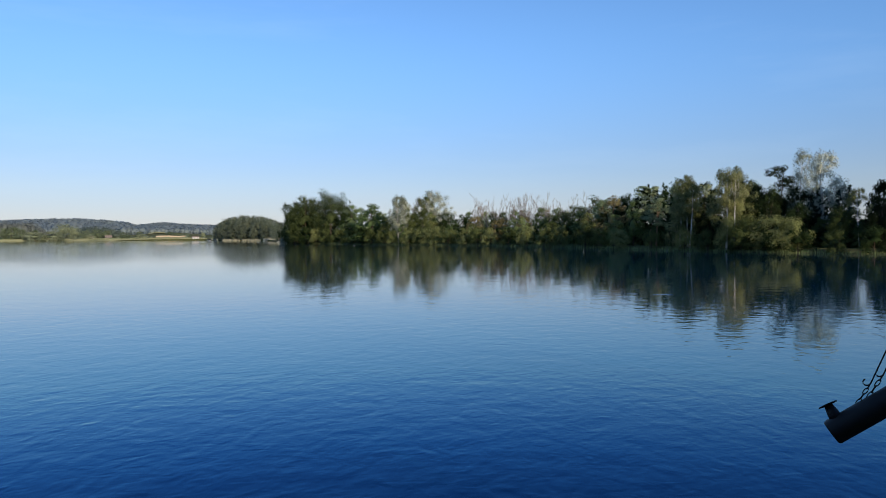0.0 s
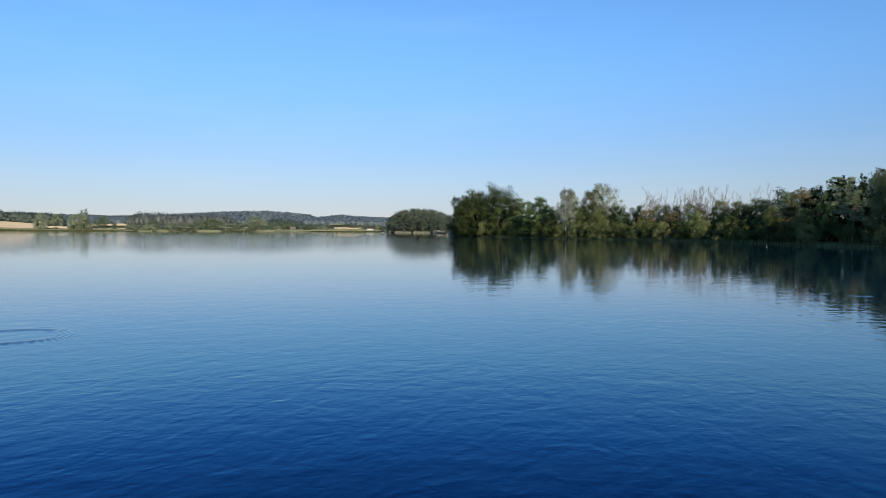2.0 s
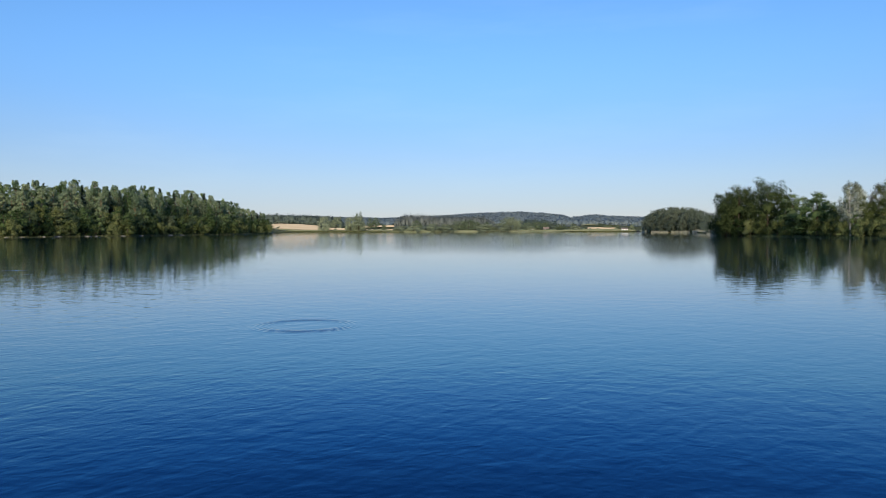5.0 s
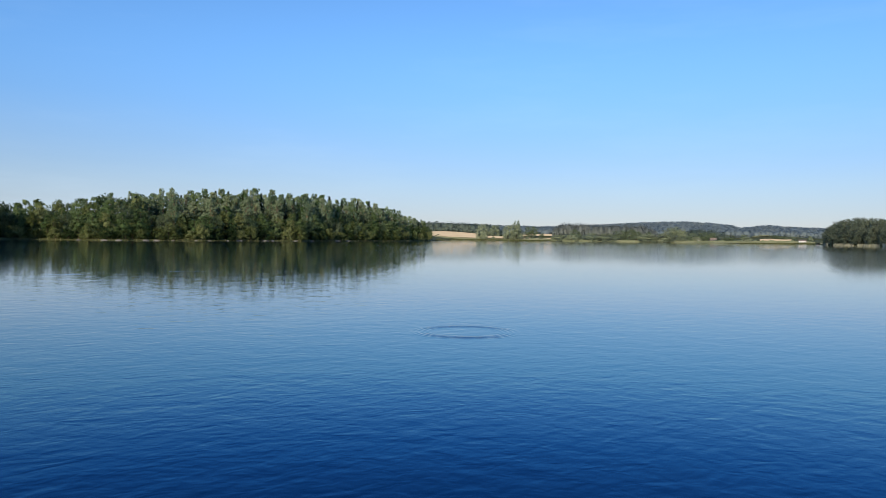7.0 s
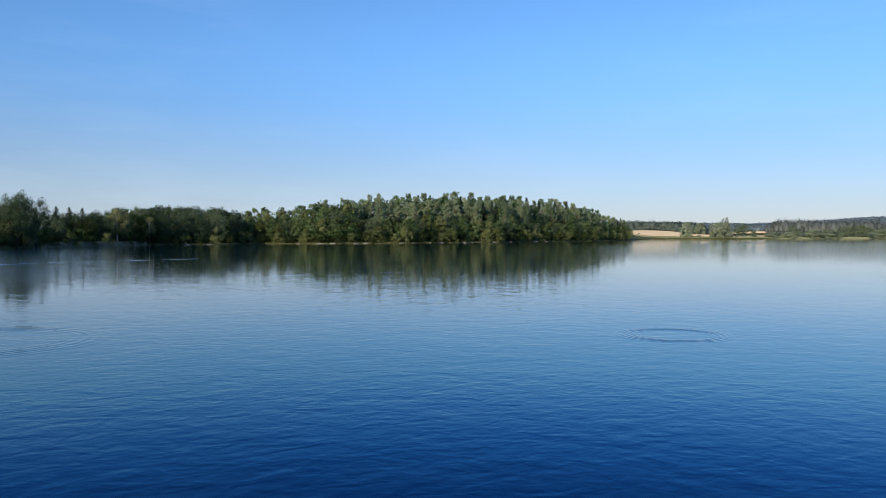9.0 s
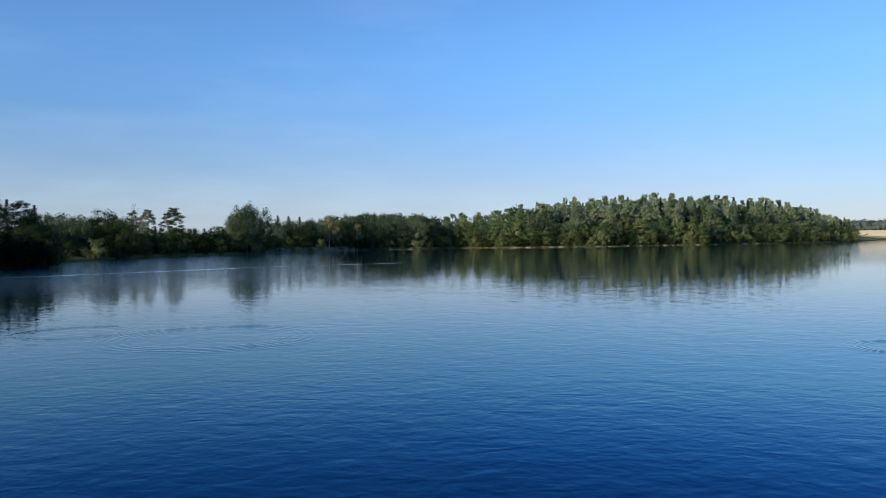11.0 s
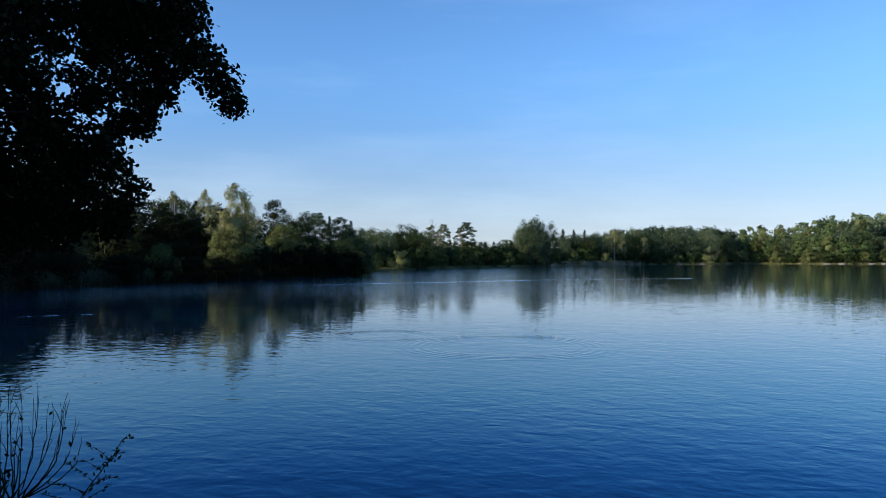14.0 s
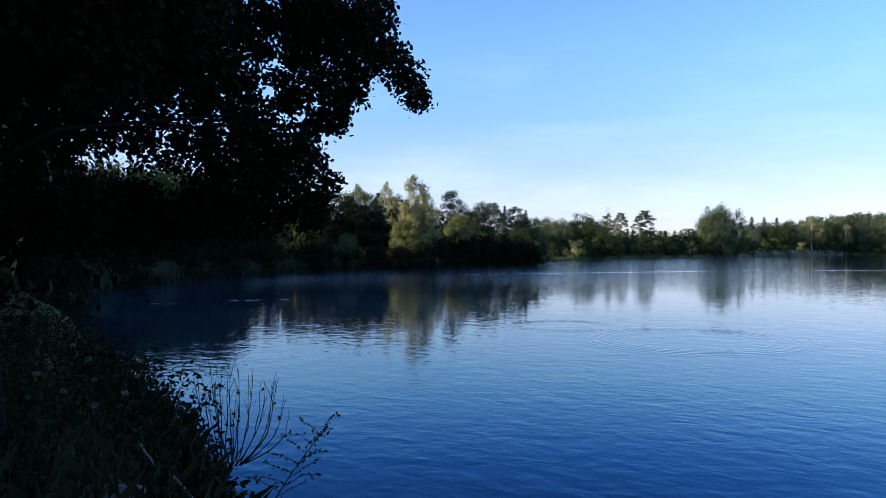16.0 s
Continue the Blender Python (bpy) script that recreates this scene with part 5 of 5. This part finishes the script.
def bare_shrub():
    r = np.random.default_rng(31)
    az, d = 125.5, 8.0
    x, y = polar(az, d)
    ob = tagged(new("bare_shrub"), "bare thin shrub with curved leafless twigs at the waterline", "shrub")
    ob.matrix_basis = Matrix.Translation((x - 0.47, y - 0.16, ground_height(az, d) - 0.05))
    left, up = Vector((*polar(az + 90, 1), 0)), Vector((0, 0, 1))
    deep = Vector((*polar(az, 1), 0))
    tall = 3.0 - 8.0 * math.tan(radians(7.6)) - ground_height(az, d)
    spots = []
    for i in range(22):
        lean = -0.5 + i / 21 * 0.85 + r.normal(0, 0.07)
        h = tall * r.uniform(0.72, 1.02) * (1 - 0.22 * max(0, -lean - 0.2) / 0.2)
        root = deep * r.normal(0, 0.1) + left * (lean * 0.25 - 0.1 + r.normal(0, 0.04))
        bow = r.uniform(1.4, 2.4) if lean < 0 else r.uniform(0.2, 0.7)
        pts = []
        for k in range(9):
            t = k / 8
            pts.append(root + up * h * t + left * lean * (1 - (1 - t) ** (1.3 + bow)) * 0.85 + (deep + left) * r.normal(0, 0.006))
        s = Shape()
        s.tube(pts, [0.008 - 0.0008 * k for k in range(9)], 5)
        for k in (3, 4, 5, 6, 7):
            if r.random() < 0.25:
                spots.append(pts[k] + Vector(r.normal(0, 0.02, 3).tolist()))
            if r.random() < 0.45:
                way = (pts[k + 1] - pts[k]).normalized()
                w = pts[k] + way * r.uniform(0.1, 0.25) + left * r.normal(0, 0.05) + deep * r.normal(0, 0.04)
                s.tube([pts[k], (pts[k] + w) / 2 + up * 0.015, w], [0.004, 0.003, 0.002], 4)
        s.link("twig", STEM, ob)
    pos = np.array([tuple(left * r.uniform(-0.05, 0.5) + up * tall * r.uniform(0.3, 0.75) + deep * r.normal(0, 0.1)) for _ in range(90)] + [tuple(p) for p in spots])
    v, f = leaf_quads(r, pos, r.normal(0, 1, (len(pos), 3)), 0.03, 0.6)
    link_mesh("leaves", v, f, LEAF_WEED_SHADE, ob)


def leafy_stem():
    r = np.random.default_rng(37)
    az, d = 123.6, 4.9
    x, y = polar(az, d)
    z0 = ground_height(az, d) - 0.03
    ob = tagged(new("willowherb"), "slender willowherb stem with small leaves on thin branches", "plant")
    ob.matrix_basis = Matrix.Translation((x - 0.47, y - 0.16, z0))
    right, up = Vector((*polar(az - 90, 1), 0)), Vector((0, 0, 1))
    deep = Vector((*polar(az, 1), 0))
    top = EYE - 0.236 * d - z0

    def along(t):
        return right * 0.52 * t ** 1.4 + up * top * t

    s = Shape()
    s.tube([along(t) for t in np.linspace(0, 1, 9)], [0.006, 0.006, 0.0055, 0.005, 0.0045, 0.004, 0.0035, 0.003, 0.002], 5)
    pos = []
    for i, t in enumerate(np.linspace(0.5, 0.97, 15)):
        reach = (-1 if i % 2 else 0.8) * (0.3 - 0.2 * (t - 0.5) / 0.47) * r.uniform(0.8, 1.15)
        rise = r.uniform(0.06, 0.13)
        p = along(t)
        q = p + right * reach * 0.55 + up * rise * 0.75 + deep * r.normal(0, 0.04)
        e = p + right * reach + up * rise + deep * r.normal(0, 0.06)
        twig = Shape()
        twig.tube([p, q, e], [0.0028, 0.0024, 0.0016], 4)
        twig.link("branch", STEM, ob)
        for u in np.linspace(0.12, 1.0, 11):
            w = p.lerp(q, min(1, u * 2)) if u < 0.5 else q.lerp(e, u * 2 - 1)
            pos.append(tuple(w + Vector(r.normal(0, 0.009, 3).tolist())))
    for u in np.linspace(0.4, 1, 24):
        pos.append(tuple(along(u) + Vector(r.normal(0, 0.012, 3).tolist())))
    s.link("stem", STEM, ob)
    v, f = leaf_quads(r, np.array(pos), r.normal(0, 1, (len(pos), 3)), 0.017, 0.4)
    link_mesh("leaves", v, f, LEAF_WEED_SHADE, ob)


bare_shrub()
leafy_stem()


def boulder(name, az, d, sx, sy, sz, seed, mat, label, turn=0):
    bm = bmesh.new()
    bmesh.ops.create_icosphere(bm, subdivisions=3, radius=1)
    for v in bm.verts:
        n = noise.noise(v.co * 1.3 + Vector((seed, 0, 0))) * 0.3 + noise.noise(v.co * 3.1 + Vector((0, seed, 0))) * 0.12
        v.co *= 1 + n
        v.co.z = max(v.co.z, -0.5)
    me = bpy.data.meshes.new(name)
    bm.to_mesh(me)
    bm.free()
    me.materials.append(mat)
    me.polygons.foreach_set("use_smooth", [True] * len(me.polygons))
    ob = tagged(new(name, me), label, "rock")
    x, y = polar(az, d)
    ob.matrix_basis = pose(x, y, max(ground_height(az, d), 0) + sz * 0.25, 0, 0, turn) @ Matrix.Diagonal((sx, sy, sz, 1))
    return ob


boulder("boulder", 124.2, 8.5, 0.27, 0.25, 0.46, 3, STONE, "dark boulder at the water's edge", 20)
boulder("boulder", 121.6, 5.7, 0.3, 0.26, 0.2, 7, STONE, "grey boulder half sunk in the bank")
boulder("boulder", 130.4, 5.9, 0.42, 0.24, 0.17, 11, PALE, "flat pale slab of stone lying on the bank", 60)


sr = np.random.default_rng(61)
first = boulder("shore_stone", 60.0, line(60.0, FAR_SHORE) - 0.4, 0.9, 0.5, 0.35, 19, PALE, "pale stone lying at the foot of the wooded hill")
tagged(first, group="pale stones along the hill's shore")
for az in (51.2, 52.0, 53.9, 55.1, 56.8, 57.3, 59.2, 61.3, 62.2, 63.8, 64.9, 65.6, 67.4, 68.3, 69.9, 76.3, 77.9, 79.6):
    d = line(az, FAR_SHORE) - float(sr.uniform(0.2, 0.6))
    x, y = polar(az, d)
    stone = copy_thing(first, Matrix.Identity(4))
    q = float(sr.uniform(0.5, 1.3))
    stone.matrix_basis = pose(x, y, 0.06, 0, 0, az + float(sr.uniform(-25, 25))) @ Matrix.Diagonal((q * sr.uniform(0.7, 1.8), 0.5 * q, 0.32 * q, 1))


def stick(name, a, b, rad, label, mat=PALE):
    r = np.random.default_rng(int(a[0] * 10))
    p, q = [Vector((*polar(az, d), ground_height(az, d) + up)) for az, d, up in (a, b)]
    s = Shape()
    pts = [p.lerp(q, t) + Vector(r.normal(0, 0.005, 3).tolist()) for t in np.linspace(0, 1, 6)]
    s.tube(pts, [rad, rad, rad * 0.9, rad * 0.85, rad * 0.7, rad * 0.4], 7)
    tagged(s.link(name, mat), label, "stick")


stick("dead_branch", (129.2, 6.5, 0.36), (127.9, 5.9, 0.34), 0.009, "pale dead branch lying in the weeds")
stick("dead_branch", (126.9, 5.75, 0.36), (123.6, 5.15, 0.3), 0.009, "pale broken branch leaning on the bank")


def dry_flower():
    ob = tagged(new("dry_flower"), "faded pale flower head on a thin stalk", "flower", "faded flowers on the bank")
    s = Shape()
    s.tube([(0, 0, -0.05), (0.01, 0.0, 0.3), (0.03, 0.01, 0.62)], [0.004, 0.004, 0.003], 5)
    s.link("stalk", STEM, ob)
    r = np.random.default_rng(41)
    pos = unit(r.normal(0, 1, (60, 3))) * np.array([0.024, 0.024, 0.016]) + np.array([0.03, 0.01, 0.63])
    v, f = leaf_quads(r, pos, r.normal(0, 1, (60, 3)), 0.009, 0.7)
    link_mesh("flower_head", v, f, PETAL, ob)
    return ob


bloom = dry_flower()
br = np.random.default_rng(43)
for i, (az, d) in enumerate(((133.6, 9.5), (133.0, 8.6), (132.4, 7.6), (134.3, 7.0), (129.6, 8.4), (128.8, 7.9), (131.8, 6.4), (135.5, 8.2), (130.2, 6.9))):
    x, y = polar(az, d)
    m = pose(x, y, ground_height(az, d), 0, float(br.uniform(-8, 8)), float(br.uniform(0, 360)))
    if i == 0:
        bloom.matrix_basis = m
    else:
        copy_thing(bloom, m)


# ---- the steel pipe boom ----
def pipe_boom():
    ob = tagged(new("pipe_boom"), "dark steel pipe with flanged stub, slung on chains over water", "pipe")
    end = Vector((1.936, 4.219, 2.011))
    right, up, deep = Vector((0.886, -0.463, 0)), Vector((0, 0, 1)), Vector((0.463, 0.886, 0))
    axis = (right * 0.87 + up * 0.64 + deep * 0.1).normalized()
    perp = (up - axis * up.dot(axis)).normalized()
    mast_at = end + right * 1.75
    ob.matrix_basis = Matrix.Translation((mast_at.x, mast_at.y, 0))
    o = Vector((mast_at.x, mast_at.y, 0))

    def part(name, points, radii, sides, mat=STEEL, label="", under=None):
        s = Shape()
        s.tube([p - o for p in points], radii, sides)
        return s.link(name, mat, under or ob, label, smooth=sides > 8)

    far_end = end + axis * 2.0
    part("pipe", [end, end + axis * 0.006, end + axis * 0.012, far_end], [0.055, 0.061, 0.063, 0.063], 28)
    stub = end + axis * 0.06 + perp * 0.03
    lean = (perp + axis * 0.08 + deep * 0.3).normalized()
    neck = part("stub", [stub, stub + lean * 0.05, stub + lean * 0.092], [0.034, 0.028, 0.02], 16)
    part("flange", [stub + lean * 0.09, stub + lean * 0.095], [0.047, 0.047], 20, under=neck)
    part("mast", [Vector((mast_at.x, mast_at.y, ground_height(-43, 4.8) - 0.4)), Vector((mast_at.x, mast_at.y, 6.4))], [0.08, 0.07], 16)
    part("collar", [far_end - axis * 0.1, far_end], [0.09, 0.09], 16)
    # two hooked rods, each with a short chain down to the pipe
    head = Vector((mast_at.x, mast_at.y, 6.3))
    for k, off in enumerate((0.0, 0.06)):
        eyelet = end + axis * (0.18 + off) + perp * 0.058
        low = eyelet + up * (0.11 + off * 0.2) + right * (0.06 + off * 0.1)
        way = (head - low).normalized()
        rod = part("rod", [low, low + (head - low) * 0.5, head], [0.0036, 0.0036, 0.0036], 8, RUST)
        hook = []
        bend = (-right * 0.9 + way * 0.2).normalized()
        for a in np.linspace(0, 1.25 * math.pi, 9):
            hook.append(low + bend * 0.017 * (1 - math.cos(a)) - way * 0.017 * math.sin(a))
        part("hook", hook, [0.0036] * 9, 8, RUST, under=rod)
        links = 4
        for i in range(links):
            a, b = eyelet.lerp(low, i / links), eyelet.lerp(low, (i + 1) / links)
            run = (b - a)
            side = deep if i % 2 else right
            ring = []
            for q in np.linspace(0, 2 * math.pi, 13):
                ring.append(a + run * 0.5 + run * 0.62 * math.sin(q) + side * 0.009 * math.cos(q))
            part("chain_link", ring, [0.0028] * 13, 6, RUST, under=rod)


pipe_boom()


# ---- rings and wakes on the water ----
def ripple_ring(az, d, radius, waves, height, label):
    n, m = 128, 8 * waves + 8
    verts, faces = [], []
    cx, cy = polar(az, d)
    for i in range(n):
        a = 2 * math.pi * i / n
        wob = 1 + 0.02 * noise.noise((math.cos(a) * 2, math.sin(a) * 2, d))
        for j in range(m + 1):
            t = j / m
            q = radius * (0.55 + 0.5 * t) * wob
            fade = math.sin(math.pi * t) ** 1.2
            verts.append((cx + q * math.cos(a), cy + q * math.sin(a), 0.005 * fade ** 0.4 - 0.0015 + height * fade * math.sin(2 * math.pi * waves * t) * 0.5))
    for i in range(n):
        k = (i + 1) % n
        for j in range(m):
            faces.append((i * (m + 1) + j, i * (m + 1) + j + 1, k * (m + 1) + j + 1, k * (m + 1) + j))
    return tagged(link_mesh("ripple_ring", verts, faces, WATER, smooth=True), label, "ripple")


ripple_ring(42.2, 24.3, 1.75, 5, 0.0075, "small round ripple ring on the calm water")
ripple_ring(90.8, 26.0, 3.8, 6, 0.0045, "wide fading ripple ring on the calm water")
ripple_ring(99.5, 29.5, 2.2, 4, 0.0035, "faint ripple ring on the calm water")


def wake(az0, d0, az1, d1, width, height, seed, label):
    """A line of disturbed water: short choppy ridges along a path."""
    r = np.random.default_rng(seed)
    p, q = Vector((*polar(az0, d0), 0)), Vector((*polar(az1, d1), 0))
    length = (q - p).length
    way = (q - p).normalized()
    side = Vector((-way.y, way.x, 0))
    n, m = max(12, int(length / 0.3)), 18
    verts, faces = [], []
    for i in range(n + 1):
        t = i / n
        c = p.lerp(q, t) + side * 0.5 * noise.noise((t * length * 0.05, seed, 0))
        w = width * (0.7 + 0.5 * noise.noise((t * length * 0.2, 0, seed))) * math.sin(math.pi * min(1, max(0.02, t)) ** 0.8) ** 0.3
        for j in range(m + 1):
            u = j / m * 2 - 1
            chop = 0.35 + 0.65 * noise.noise((t * length * 1.6, u * 4, seed + 2))
            chop = max(0.0, chop) * max(0.25, 0.7 + 1.2 * noise.noise((t * length * 0.16, 3.3, seed)))
            verts.append(tuple(c + side * u * w + Vector((0, 0, 0.006 * (1 - u * u) ** 0.5 - 0.002 + height * (1 - u * u) ** 0.8 * (0.5 + 0.5 * math.cos(u * 15)) * chop))))
    for i in range(n):
        for j in range(m):
            a = i * (m + 1) + j
            faces.append((a, a + 1, a + m + 2, a + m + 1))
    return tagged(link_mesh("wake", verts, faces, WATER, smooth=True), label, "wake")


wake(108.5, 84, 88, 103, 1.7, 0.019, 1, "long bright wake line across the bay water")
wake(88, 103.3, 77.0, 114, 1.1, 0.013, 2, "long thin wake line trailing across the bay")
for k, (az, d, span) in enumerate(((129.6, 44, 0.3), (128.2, 44, 0.35), (124.3, 45, 0.35), (122.8, 45, 0.4), (120.6, 45, 0.3), (-16.2, 40, 0.5), (70.5, 61, 1.4), (62.3, 65, 1.8), (27.6, 150, 4.0), (33.0, 190, 4.0))):
    wake(az + math.degrees(span / d), d, az - math.degrees(span / d), d * 1.005, 0.1 + d * 0.0012, 0.005, 5 + k, "short streak of rippled water")
